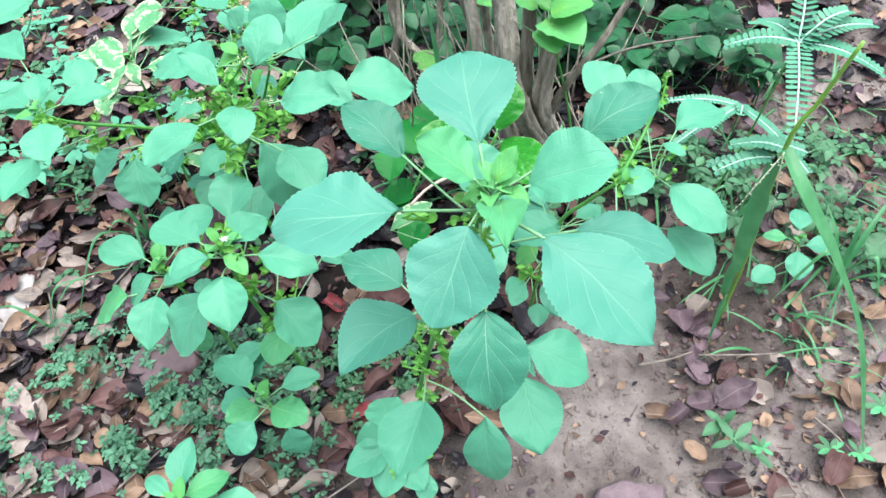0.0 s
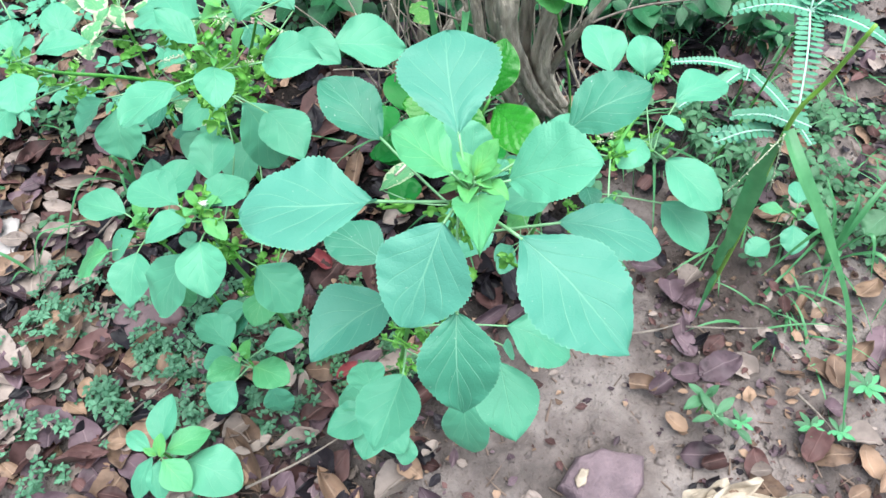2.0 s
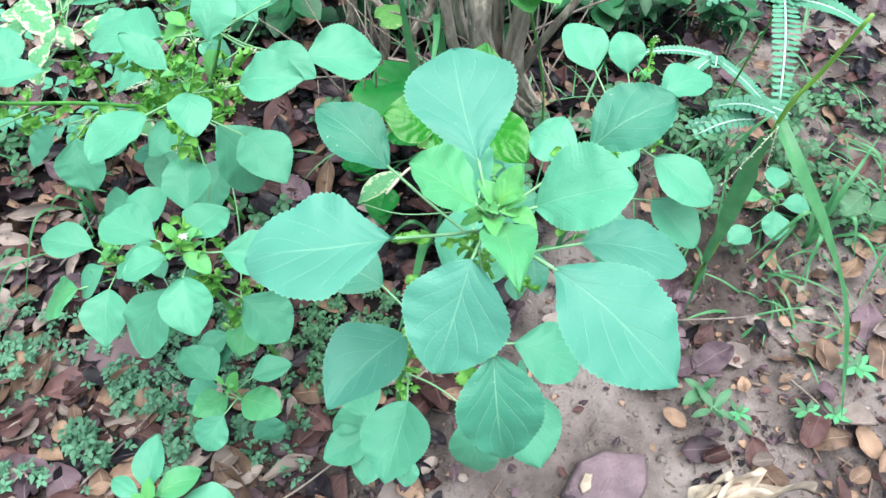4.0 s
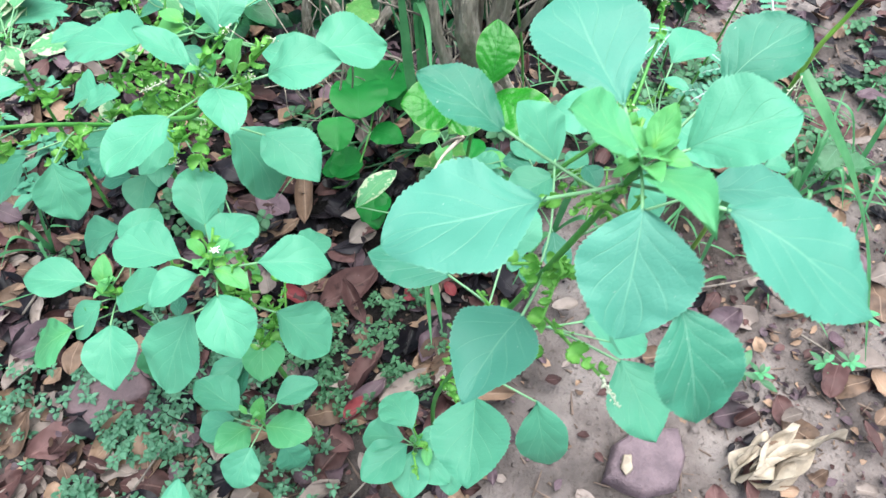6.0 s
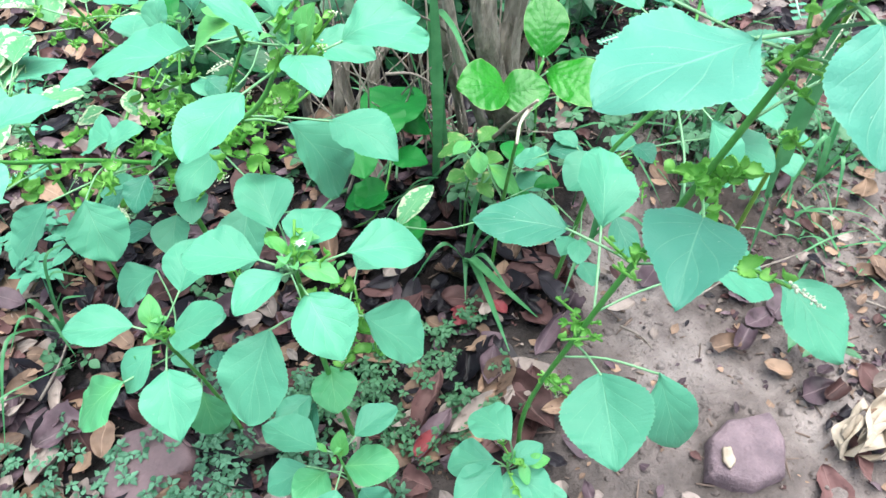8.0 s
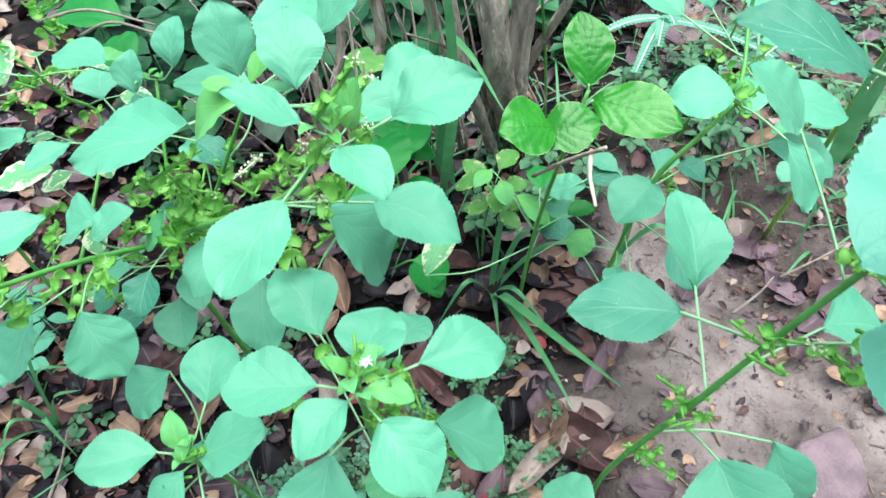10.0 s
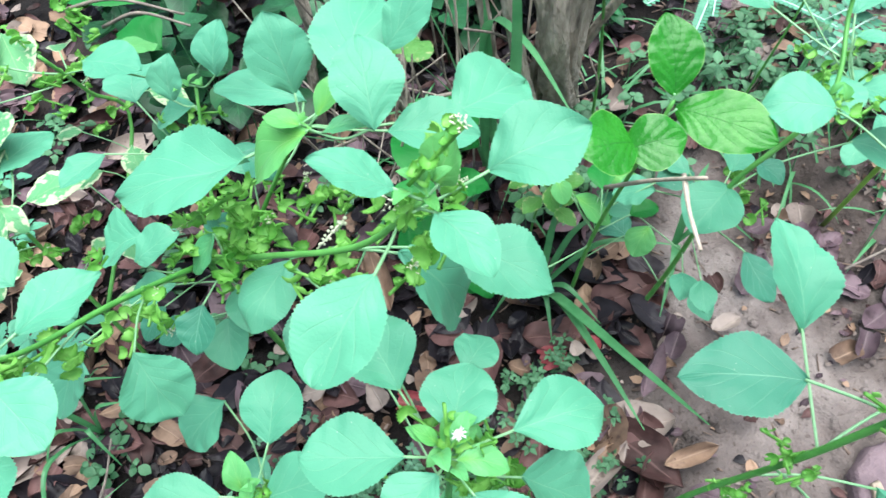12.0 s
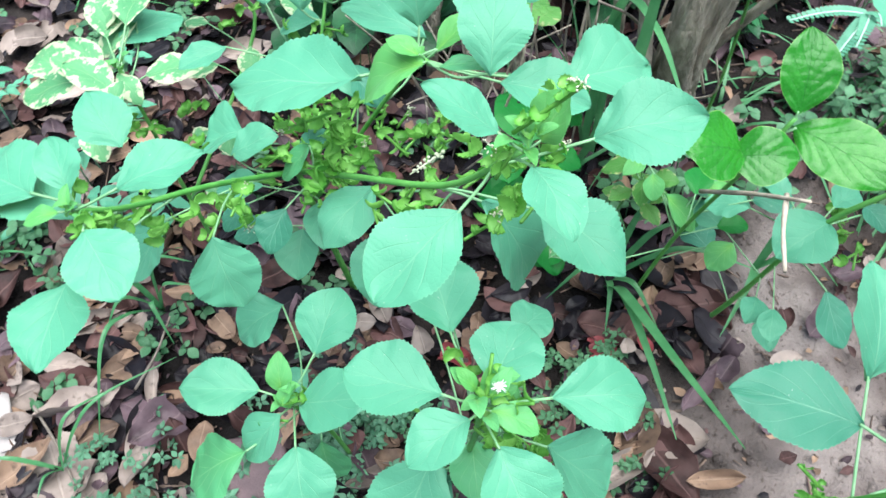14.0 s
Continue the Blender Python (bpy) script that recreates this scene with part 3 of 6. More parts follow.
leaf(pH, (-0.017, 0.227, 0.060), 5, -0, 0.0231, 0.0162)
leaf(pH, (-0.018, 0.225, 0.055), -62, 10, 0.0299, 0.0240)
leaf(pH, (0.000, 0.211, 0.050), -106, 29, 0.0203, 0.0163)
leaf(pH, (-0.010, 0.224, 0.060), -18, -0, 0.0158, 0.0095, M_YOUNG)
leaf(pH, (-0.012, 0.224, 0.065), -103, 21, 0.0142, 0.0071, M_YOUNG)
pB = plant("weed_plant", (-0.09, 0.315, 0.0), "bushy copperleaf weed with toothed leaves and green flower spikes", "plant", "copperleaf weeds")
stem(pB, [(-0.09, 0.315, -0.01), (-0.095, 0.305, 0.09), (-0.098, 0.288, 0.18), (-0.098, 0.282, 0.236)], 0.0026, 0.0014)
stem(pB, [(-0.095, 0.305, 0.09), (-0.085, 0.295, 0.13), (-0.08, 0.285, 0.16)], 0.0016, 0.001)
leaf(pB, (-0.110, 0.287, 0.238), 145, 1, 0.0361, 0.0270, form=(0.50, 1.10, 0.62))
leaf(pB, (-0.094, 0.284, 0.238), 43, 3, 0.0280, 0.0266)
leaf(pB, (-0.077, 0.275, 0.237), -14, 12, 0.0354, 0.0255, roll=10, form=(0.48, 1.15, 0.72))
leaf(pB, (-0.098, 0.267, 0.231), -83, 26, 0.0318, 0.0270, form=(0.45, 0.75, 0.75))
leaf(pB, (-0.104, 0.277, 0.236), -165, 9, 0.0257, 0.0193)
leaf(pB, (-0.097, 0.278, 0.235), -40, 12, 0.0181, 0.0109, M_YOUNG)
leaf(pB, (-0.099, 0.313, 0.225), 92, -17, 0.0343, 0.0274)
leaf(pB, (-0.076, 0.270, 0.197), -42, 41, 0.0362, 0.0308)
leaf(pB, (-0.117, 0.281, 0.200), -137, 40, 0.0464, 0.0348)
leaf(pB, (-0.093, 0.306, 0.112), -103, -1, 0.0310, 0.0263, M_FRESH)
leaf(pB, (-0.106, 0.399, 0.210), -152, 16, 0.0354, 0.0266)
leaf(pB, (-0.100, 0.416, 0.150), -118, 27, 0.0434, 0.0304)
leaf(pB, (-0.060, 0.337, 0.147), 25, 12, 0.0248, 0.0235)
pE = plant("weed_plant", (-0.158, 0.352, 0.0), "slender copperleaf weed with a whorl of green leaves", "plant", "copperleaf weeds")
stem(pE, [(-0.158, 0.352, -0.01), (-0.163, 0.347, 0.08), (-0.171, 0.336, 0.158)], 0.002, 0.0012)
leaf(pE, (-0.180, 0.342, 0.164), 161, -5, 0.0361, 0.0271, form=(0.50, 0.95, 0.80))
leaf(pE, (-0.172, 0.340, 0.157), 77, -39, 0.0198, 0.0119, M_YOUNG)
leaf(pE, (-0.166, 0.334, 0.156), -26, -29, 0.0397, 0.0297)
leaf(pE, (-0.174, 0.331, 0.158), -161, 38, 0.0307, 0.0215)
leaf(pE, (-0.153, 0.348, 0.170), 52, -15, 0.0326, 0.0293)
leaf(pE, (-0.172, 0.316, 0.154), -99, 23, 0.0377, 0.0302, form=(0.40, 0.80, 0.95))
leaf(pE, (-0.194, 0.323, 0.148), 178, 33, 0.0398, 0.0298, M_FRESH)
leaf(pE, (-0.166, 0.335, 0.097), -94, 62, 0.0325, 0.0244, M_FRESH)
leaf(pE, (-0.163, 0.390, 0.148), -174, 24, 0.0304, 0.0304)
pC = plant("weed_plant", (-0.105, 0.262, 0.0), "small copperleaf seedling among dead leaves", "plant", "copperleaf weeds")
stem(pC, [(-0.105, 0.262, -0.01), (-0.106, 0.261, 0.05), (-0.108, 0.260, 0.102)], 0.0016, 0.001)
leaf(pC, (-0.117, 0.264, 0.106), 130, -5, 0.0347, 0.0278, roll=21)
leaf(pC, (-0.096, 0.266, 0.098), 7, -9, 0.0283, 0.0184)
leaf(pC, (-0.117, 0.264, 0.078), -151, -18, 0.0260, 0.0231, M_FRESH)
leaf(pC, (-0.107, 0.260, 0.082), -29, -10, 0.0319, 0.0250, M_FRESH)
leaf(pC, (-0.116, 0.245, 0.092), -131, 24, 0.0260, 0.0237, roll=-14)
leaf(pC, (-0.102, 0.258, 0.049), -58, 59, 0.0274, 0.0232, roll=24)
leaf(pC, (-0.107, 0.257, 0.100), 54, -60, 0.0173, 0.0104, M_YOUNG)
leaf(pC, (-0.126, 0.276, 0.070), 178, 21, 0.0279, 0.0223)
pF = plant("weed_plant", (-0.168, 0.207, 0.0), "small copperleaf seedling among dead leaves", "plant", "copperleaf weeds")
stem(pF, [(-0.168, 0.207, -0.01), (-0.168, 0.207, 0.04), (-0.169, 0.206, 0.075)], 0.0016, 0.001)
leaf(pF, (-0.170, 0.208, 0.075), 77, -16, 0.0363, 0.0211)
leaf(pF, (-0.165, 0.204, 0.075), 28, 9, 0.0322, 0.0199, M_FRESH)
leaf(pF, (-0.175, 0.204, 0.070), -126, 35, 0.0349, 0.0174)
leaf(pF, (-0.166, 0.199, 0.075), -45, 20, 0.0287, 0.0215, M_FRESH)
leaf(pF, (-0.155, 0.202, 0.060), -26, 7, 0.0437, 0.0358)
leaf(pF, (-0.174, 0.205, 0.075), 143, -0, 0.0250, 0.0125)
leaf(pF, (-0.167, 0.200, 0.078), 72, -43, 0.0174, 0.0096, M_YOUNG)
leaf(pF, (-0.169, 0.201, 0.078), 157, -43, 0.0103, 0.0052, M_YOUNG)
leaf(pF, (-0.170, 0.201, 0.070), -92, 33, 0.0275, 0.0165)

# ---- the branching copperleaf weed ----
pD = plant("weed_plant", (-0.125, 0.47, 0.0), "sprawling branched copperleaf weed with toothed leaves and flower spikes", "plant", "copperleaf weeds")
stem(pD, [(-0.125, 0.47, -0.01), (-0.133, 0.462, 0.09), (-0.138, 0.452, 0.17)], 0.003, 0.0024)
stem(pD, [(-0.138, 0.452, 0.17), (-0.115, 0.40, 0.22), (-0.088, 0.35, 0.265), (-0.073, 0.322, 0.31)], 0.0022, 0.0013)
stem(pD, [(-0.138, 0.452, 0.17), (-0.175, 0.42, 0.215), (-0.20, 0.395, 0.245), (-0.213, 0.382, 0.266)], 0.002, 0.0012)
stem(pD, [(-0.133, 0.462, 0.13), (-0.10, 0.45, 0.19), (-0.075, 0.428, 0.25)], 0.002, 0.0012)
stem(pD, [(-0.075, 0.428, 0.25), (-0.079, 0.406, 0.272), (-0.081, 0.388, 0.286)], 0.0016, 0.0011)
stem(pD, [(-0.133, 0.462, 0.13), (-0.12, 0.49, 0.17), (-0.10, 0.508, 0.225)], 0.0018, 0.0011)
leaf(pD, (-0.050, 0.324, 0.303), -15, -15, 0.0336, 0.0269, roll=15, form=(0.45, 1.00, 0.78))
leaf(pD, (-0.094, 0.315, 0.300), -155, 17, 0.0354, 0.0266, form=(0.50, 0.90, 0.55))
leaf(pD, (-0.072, 0.317, 0.309), -83, 10, 0.0247, 0.0194, roll=-14)
leaf(pD, (-0.059, 0.332, 0.260), -55, 12, 0.0367, 0.0293, form=(0.45, 0.80, 0.85))
leaf(pD, (-0.075, 0.346, 0.255), -50, 61, 0.0452, 0.0362)
leaf(pD, (-0.103, 0.405, 0.270), 150, 14, 0.0586, 0.0399, form=(0.42, 0.90, 0.80))
leaf(pD, (-0.079, 0.325, 0.316), 147, -35, 0.0259, 0.0155)
leaf(pD, (-0.067, 0.363, 0.298), 67, -35, 0.0318, 0.0239, form=(0.50, 0.95, 0.62))
leaf(pD, (-0.071, 0.435, 0.259), 82, -65, 0.0355, 0.0266, form=(0.52, 1.10, 0.66))
leaf(pD, (-0.025, 0.388, 0.257), 13, 18, 0.0494, 0.0385, roll=20, form=(0.45, 1.10, 0.85))
leaf(pD, (-0.051, 0.395, 0.259), -31, 8, 0.0379, 0.0246, roll=12)
leaf(pD, (-0.064, 0.329, 0.302), 12, -65, 0.0190, 0.0165, M_YOUNG, fold=0.24)
leaf(pD, (-0.077, 0.390, 0.288), 9, -30, 0.0200, 0.0112, M_YOUNG, fold=0.35)
leaf(pD, (-0.083, 0.390, 0.288), 139, -15, 0.0135, 0.0090, M_YOUNG, fold=0.3)
leaf(pD, (-0.079, 0.382, 0.288), -25, -8, 0.0170, 0.0078, M_FRESH, fold=0.3)
leaf(pD, (-0.082, 0.387, 0.287), 160, 36, 0.0310, 0.0250, M_YOUNG, fold=0.3)
leaf(pD, (-0.213, 0.388, 0.269), 97, -22, 0.0220, 0.0154)
leaf(pD, (-0.196, 0.380, 0.273), 12, -2, 0.0321, 0.0224)
leaf(pD, (-0.210, 0.372, 0.267), -74, 9, 0.0295, 0.0251)
leaf(pD, (-0.229, 0.377, 0.234), -113, 2, 0.0366, 0.0293)
leaf(pD, (-0.218, 0.384, 0.265), 172, 12, 0.0145, 0.0087, M_YOUNG)
leaf(pD, (-0.203, 0.431, 0.187), -152, 36, 0.0370, 0.0277)
leaf(pD, (-0.180, 0.400, 0.206), -84, 51, 0.0362, 0.0307)
leaf(pD, (-0.159, 0.479, 0.180), 157, 22, 0.0270, 0.0351, kind="rhomb", fold=0.4)
leaf(pD, (-0.166, 0.456, 0.190), -9, -22, 0.0263, 0.0224)
leaf(pD, (-0.128, 0.441, 0.200), 177, 48, 0.0269, 0.0162, M_FRESH)
leaf(pD, (-0.229, 0.400, 0.260), 133, 13, 0.0436, 0.0371)
leaf(pD, (-0.218, 0.391, 0.250), 123, 12, 0.0487, 0.0341)
leaf(pD, (-0.059, 0.469, 0.220), 129, -0, 0.0526, 0.0263)
leaf(pD, (-0.091, 0.490, 0.240), 38, -51, 0.0259, 0.0194)
leaf(pD, (-0.113, 0.511, 0.220), 45, -58, 0.0237, 0.0190)
leaf(pD, (-0.141, 0.546, 0.237), -50, -3, 0.0349, 0.0265)
leaf(pD, (-0.129, 0.547, 0.200), 73, -0, 0.0335, 0.0335)
leaf(pD, (-0.104, 0.514, 0.210), 158, 23, 0.0258, 0.0181)
leaf(pD, (-0.038, 0.412, 0.280), -2, -41, 0.0305, 0.0229)
leaf(pD, (-0.056, 0.414, 0.270), 47, -12, 0.0491, 0.0368)
leaf(pD, (-0.155, 0.522, 0.200), -165, -0, 0.0279, 0.0195)
leaf(pD, (-0.086, 0.751, 0.120), 132, -0, 0.0765, 0.0535, M_VINE)
leaf(pD, (-0.096, 0.675, 0.130), 121, -0, 0.0453, 0.0430, M_VINE)
leaf(pD, (-0.099, 0.690, 0.120), 112, -0, 0.0292, 0.0262, M_VINE)

pV = plant("variegated_plant", (-0.215, 0.535, 0.0), "bushy weed with cream-splashed variegated leaves", "plant")
stem(pV, [(-0.215, 0.535, -0.01), (-0.216, 0.54, 0.1), (-0.214, 0.536, 0.192)], 0.0022, 0.0014)
stem(pV, [(-0.218, 0.54, 0.06), (-0.141, 0.614, 0.130), (-0.151, 0.613, 0.170), (-0.162, 0.605, 0.210)], 0.002, 0.0014)
leaf(pV, (-0.224, 0.537, 0.190), 118, -23, 0.0257, 0.0167, M_PATCHY, teeth=13, wave=0.05)
leaf(pV, (-0.233, 0.536, 0.190), 168, 15, 0.0392, 0.0294, M_PATCHY, teeth=13, wave=0.05)
leaf(pV, (-0.204, 0.538, 0.180), -2, -0, 0.0320, 0.0231, M_PATCHY, teeth=13, wave=0.05)
leaf(pV, (-0.216, 0.534, 0.190), -65, 28, 0.0213, 0.0128, M_PATCHY, teeth=13, wave=0.05)
leaf(pV, (-0.219, 0.563, 0.190), 74, -16, 0.0368, 0.0258, M_PATCHY, teeth=13, wave=0.05)
leaf(pV, (-0.212, 0.557, 0.190), 36, 13, 0.0434, 0.0347, M_LEAF, teeth=13, wave=0.05)
leaf(pV, (-0.219, 0.520, 0.190), 136, -19, 0.0307, 0.0215, M_PATCHY, teeth=13, wave=0.05)
leaf(pV, (-0.205, 0.558, 0.200), 72, -0, 0.0326, 0.0228, M_PATCHY, teeth=13, wave=0.05)
leaf(pV, (-0.231, 0.535, 0.190), 139, -27, 0.0222, 0.0167, M_PATCHY, teeth=13, wave=0.05)
leaf(pV, (-0.220, 0.504, 0.190), 55, -32, 0.0187, 0.0131, M_PATCHY, teeth=13, wave=0.05)
leaf(pV, (-0.236, 0.513, 0.180), -84, 26, 0.0224, 0.0157, M_PATCHY, teeth=13, wave=0.05)
leaf(pV, (-0.201, 0.571, 0.190), -165, 20, 0.0296, 0.0222, M_PATCHY, teeth=13, wave=0.05)
leaf(pV, (-0.228, 0.485, 0.190), 51, -24, 0.0242, 0.0169, M_PATCHY, teeth=13, wave=0.05)
leaf(pV, (-0.223, 0.482, 0.190), 24, -0, 0.0098, 0.0079, M_PATCHY, teeth=13, wave=0.05)
leaf(pV, (-0.185, 0.625, 0.200), 123, -0, 0.0558, 0.0446, M_PATCHY, teeth=13, wave=0.05)
leaf(pV, (-0.199, 0.421, 0.250), 108, -21, 0.0281, 0.0225, M_LEAF, teeth=13, wave=0.05)
leaf(pV, (-0.202, 0.579, 0.200), -156, 22, 0.0262, 0.0157, M_PATCHY, teeth=13, wave=0.05)
leaf(pV, (-0.177, 0.656, 0.200), -93, 14, 0.0403, 0.0322, M_PATCHY, teeth=13, wave=0.05)
leaf(pV, (-0.198, 0.610, 0.190), 178, -0, 0.0270, 0.0216, M_PATCHY, teeth=13, wave=0.05)
leaf(pV, (-0.244, 0.546, 0.180), 120, -0, 0.0381, 0.0267, M_PATCHY, teeth=13, wave=0.05)

pX = plant("weed_plant", (-0.496, 0.798, 0.000), "leafy green weed at the edge of the litter", "plant")
stem(pX, [pX.location, (-0.385, 0.655, 0.120), (-0.308, 0.549, 0.200)], 0.002, 0.0012)
leaf(pX, (-0.315, 0.633, 0.200), -132, -0, 0.0496, 0.0372)
leaf(pX, (-0.298, 0.539, 0.200), 151, -0, 0.0479, 0.0383)
leaf(pX, (-0.268, 0.463, 0.210), 158, -16, 0.0360, 0.0270)

pR = plant("weed_plant", (0.098, 0.365, 0.0), "copperleaf weed growing behind a taller one, with flower spikes", "plant", "copperleaf weeds")
stem(pR, [(0.098, 0.365, -0.01), (0.100, 0.352, 0.06), (0.110, 0.341, 0.15), (0.128, 0.331, 0.187), (0.142, 0.325, 0.208)], 0.0024, 0.0017)
stem(pR, [(0.142, 0.325, 0.208), (0.152, 0.333, 0.222), (0.163, 0.345, 0.235), (0.168, 0.350, 0.246)], 0.0017, 0.0012)
stem(pR, [(0.142, 0.325, 0.208), (0.158, 0.330, 0.205), (0.172, 0.333, 0.200)], 0.0014, 0.0010)
leaf(pR, (0.170, 0.373, 0.225), 92, -33, 0.0275, 0.0234)
leaf(pR, (0.149, 0.375, 0.230), 106, -16, 0.0368, 0.0295)
leaf(pR, (0.186, 0.354, 0.220), 22, -0, 0.0409, 0.0286)
leaf(pR, (0.182, 0.333, 0.190), -50, 13, 0.0458, 0.0343)
leaf(pR, (0.185, 0.325, 0.155), -58, 14, 0.0425, 0.0319)
leaf(pR, (0.122, 0.313, 0.230), 140, -0, 0.0312, 0.0297, roll=-15, form=(0.55, 0.75, 0.80))
leaf(pR, (0.132, 0.287, 0.218), -96, 47, 0.0377, 0.0250, roll=-12)
leaf(pR, (0.112, 0.340, 0.155), -168, 8, 0.0341, 0.0324, form=(0.50, 0.70, 0.60))
leaf(pR, (0.137, 0.345, 0.152), -85, 5, 0.0180, 0.0160, M_OLD_SHADED)
leaf(pR, (0.166, 0.338, 0.205), -135, 5, 0.0270, 0.0243)
leaf(pR, (0.175, 0.344, 0.220), -50, -0, 0.0170, 0.0102)

pT = plant("vine", (0.0, 0.46, 0.0), "low dark green creeper with broad rounded leaves", "vine")
stem(pT, [(-0.02, 0.50, 0.0), (-0.005, 0.47, 0.04), (0.015, 0.48, 0.075), (0.03, 0.51, 0.085)], 0.0014, 0.001)
stem(pT, [(-0.005, 0.47, 0.02), (0.005, 0.45, 0.045), (0.012, 0.435, 0.045)], 0.0012, 0.0009)
leaf(pT, (0.021, 0.496, 0.100), 46, -0, 0.0566, 0.0538, M_VINE, kind="round", teeth=0)
leaf(pT, (0.007, 0.469, 0.060), 159, 15, 0.0377, 0.0340, M_VINE, kind="round", teeth=0)
leaf(pT, (0.019, 0.430, 0.060), -160, 19, 0.0305, 0.0274, M_VINE, kind="round", teeth=0)
leaf(pT, (0.011, 0.482, 0.100), 78, -0, 0.0500, 0.0475, M_VINE, kind="round", teeth=0)
leaf(pT, (0.020, 0.484, 0.080), -39, -0, 0.0284, 0.0256, M_VINE, kind="round", teeth=0)
leaf(pT, (-0.006, 0.489, 0.100), -103, 20, 0.0294, 0.0294, M_VINE, kind="round", teeth=0)
leaf(pT, (0.015, 0.499, 0.100), 47, -0, 0.0453, 0.0407, M_VINE, kind="round", teeth=0)
leaf(pT, (-0.018, 0.480, 0.060), -39, 21, 0.0275, 0.0247, M_VINE, kind="round", teeth=0)
leaf(pT, (0.035, 0.497, 0.100), 45, -0, 0.0354, 0.0318, M_VINE, kind="round", teeth=0)
leaf(pT, (0.003, 0.438, 0.060), -90, 18, 0.0316, 0.0253, M_VINE, kind="round", teeth=0)
leaf(pT, (0.053, 0.533, 0.090), -172, 16, 0.0358, 0.0340, M_VINE, kind="round", teeth=0)
leaf(pT, (0.041, 0.528, 0.080), -40, 19, 0.0315, 0.0283, M_VINE, kind="round", teeth=0)

pG = plant("glossy_plant", (0.062, 0.40, 0.0), "young shrub with large glossy quilted green leaves", "plant")
stem(pG, [(0.062, 0.40, -0.01), (0.064, 0.385, 0.1), (0.062, 0.36, 0.2), (0.07, 0.357, 0.232)], 0.002, 0.0013)
leaf(pG, (0.070, 0.357, 0.234), 65, -44, 0.0357, 0.0250, M_GLOSS, kind="elliptic", teeth=0, quilt=0.022, wave=0.02, cols=14)
leaf(pG, (0.073, 0.358, 0.224), -64, -1, 0.0466, 0.0289, M_GLOSS, kind="elliptic", teeth=0, quilt=0.022, wave=0.02, cols=14, roll=25)
leaf(pG, (0.047, 0.354, 0.222), 177, -25, 0.0335, 0.0302, M_GLOSS, kind="elliptic", teeth=0, quilt=0.022, wave=0.02, cols=14, roll=-30)
leaf(pG, (0.062, 0.420, 0.120), -107, 36, 0.0169, 0.0135, M_YOUNG, teeth=0)
leaf(pG, (-0.013, 0.396, 0.100), 27, -14, 0.0415, 0.0187, M_PATCHY, teeth=0)
leaf(pG, (0.061, 0.404, 0.120), -50, 39, 0.0319, 0.0191, M_YOUNG, teeth=0)
leaf(pG, (0.106, 0.378, 0.080), -160, 26, 0.0226, 0.0203, M_YOUNG, teeth=0)
leaf(pG, (0.085, 0.402, 0.120), -49, -0, 0.0227, 0.0159, M_YOUNG, teeth=0)
leaf(pG, (0.063, 0.431, 0.120), -162, -0, 0.0190, 0.0114, M_YOUNG, teeth=0)
leaf(pG, (0.041, 0.355, 0.220), -27, -10, 0.0286, 0.0258, M_GLOSS, kind="elliptic", teeth=0, quilt=0.022, wave=0.02, cols=14, roll=30)
leaf(pG, (0.020, 0.533, 0.160), 31, -0, 0.0245, 0.0230, M_MARBLE, teeth=9, quilt=0.03, cup=0.16)
leaf(pG, (0.023, 0.524, 0.160), 20, -0, 0.0222, 0.0202, M_MARBLE, teeth=9, quilt=0.03, cup=0.16)

pK = plant("variegated_plant", (0.063, 0.449, 0.0), "low sprout with yellow-green marbled leaves below a glossy shrub", "plant")
stem(pK, [(0.063, 0.449, -0.01), (0.063, 0.443, 0.05), (0.063, 0.429, 0.10)], 0.0013, 0.0009)
leaf(pK, (0.069, 0.429, 0.075), 0, -10, 0.0177, 0.0146, M_MARBLE, teeth=11, wave=0.05)
leaf(pK, (0.059, 0.433, 0.080), 137, 5, 0.0164, 0.0113, M_MARBLE, teeth=11, wave=0.05)
leaf(pK, (0.064, 0.423, 0.085), -85, 0, 0.0199, 0.0124, M_MARBLE, teeth=11, wave=0.05)
leaf(pK, (0.067, 0.434, 0.090), 52, 23, 0.0155, 0.0136, M_MARBLE, teeth=11, wave=0.05)
leaf(pK, (0.057, 0.428, 0.095), -170, -2, 0.0175, 0.0119, M_MARBLE, teeth=11, wave=0.05)
leaf(pK, (0.068, 0.426, 0.100), -32, -19, 0.0174, 0.0157, M_MARBLE, teeth=11, wave=0.05)
leaf(pK, (0.061, 0.435, 0.105), 105, -24, 0.0225, 0.0150, M_MARBLE, teeth=11, wave=0.05)
leaf(pK, (0.060, 0.424, 0.110), -117, 26, 0.0174, 0.0118, M_MARBLE, teeth=11, wave=0.05)
leaf(pK, (0.069, 0.431, 0.115), 20, -7, 0.0206, 0.0147, M_MARBLE, teeth=11, wave=0.05)
leaf(pK, (0.057, 0.431, 0.120), 157, 29, 0.0226, 0.0129, M_MARBLE, teeth=11, wave=0.05)

pY = plant("weed_plant", (0.404, 0.362, 0.0), "small dark round-leaved weed seedling beside grass", "plant")
stem(pY, [(0.404, 0.362, -0.005), (0.404, 0.363, 0.025), (0.404, 0.363, 0.050)], 0.0013, 0.001)
leaf(pY, (0.407, 0.372, 0.050), -147, 23, 0.0259, 0.0233, M_WEED, kind="round", teeth=0)
leaf(pY, (0.401, 0.350, 0.050), -4, 18, 0.0317, 0.0253, M_WEED, kind="round", teeth=0)
pW = plant("weed_plant", (0.224, 0.232, 0.0), "tiny narrow-leaved weed sprouting from bare soil", "plant")
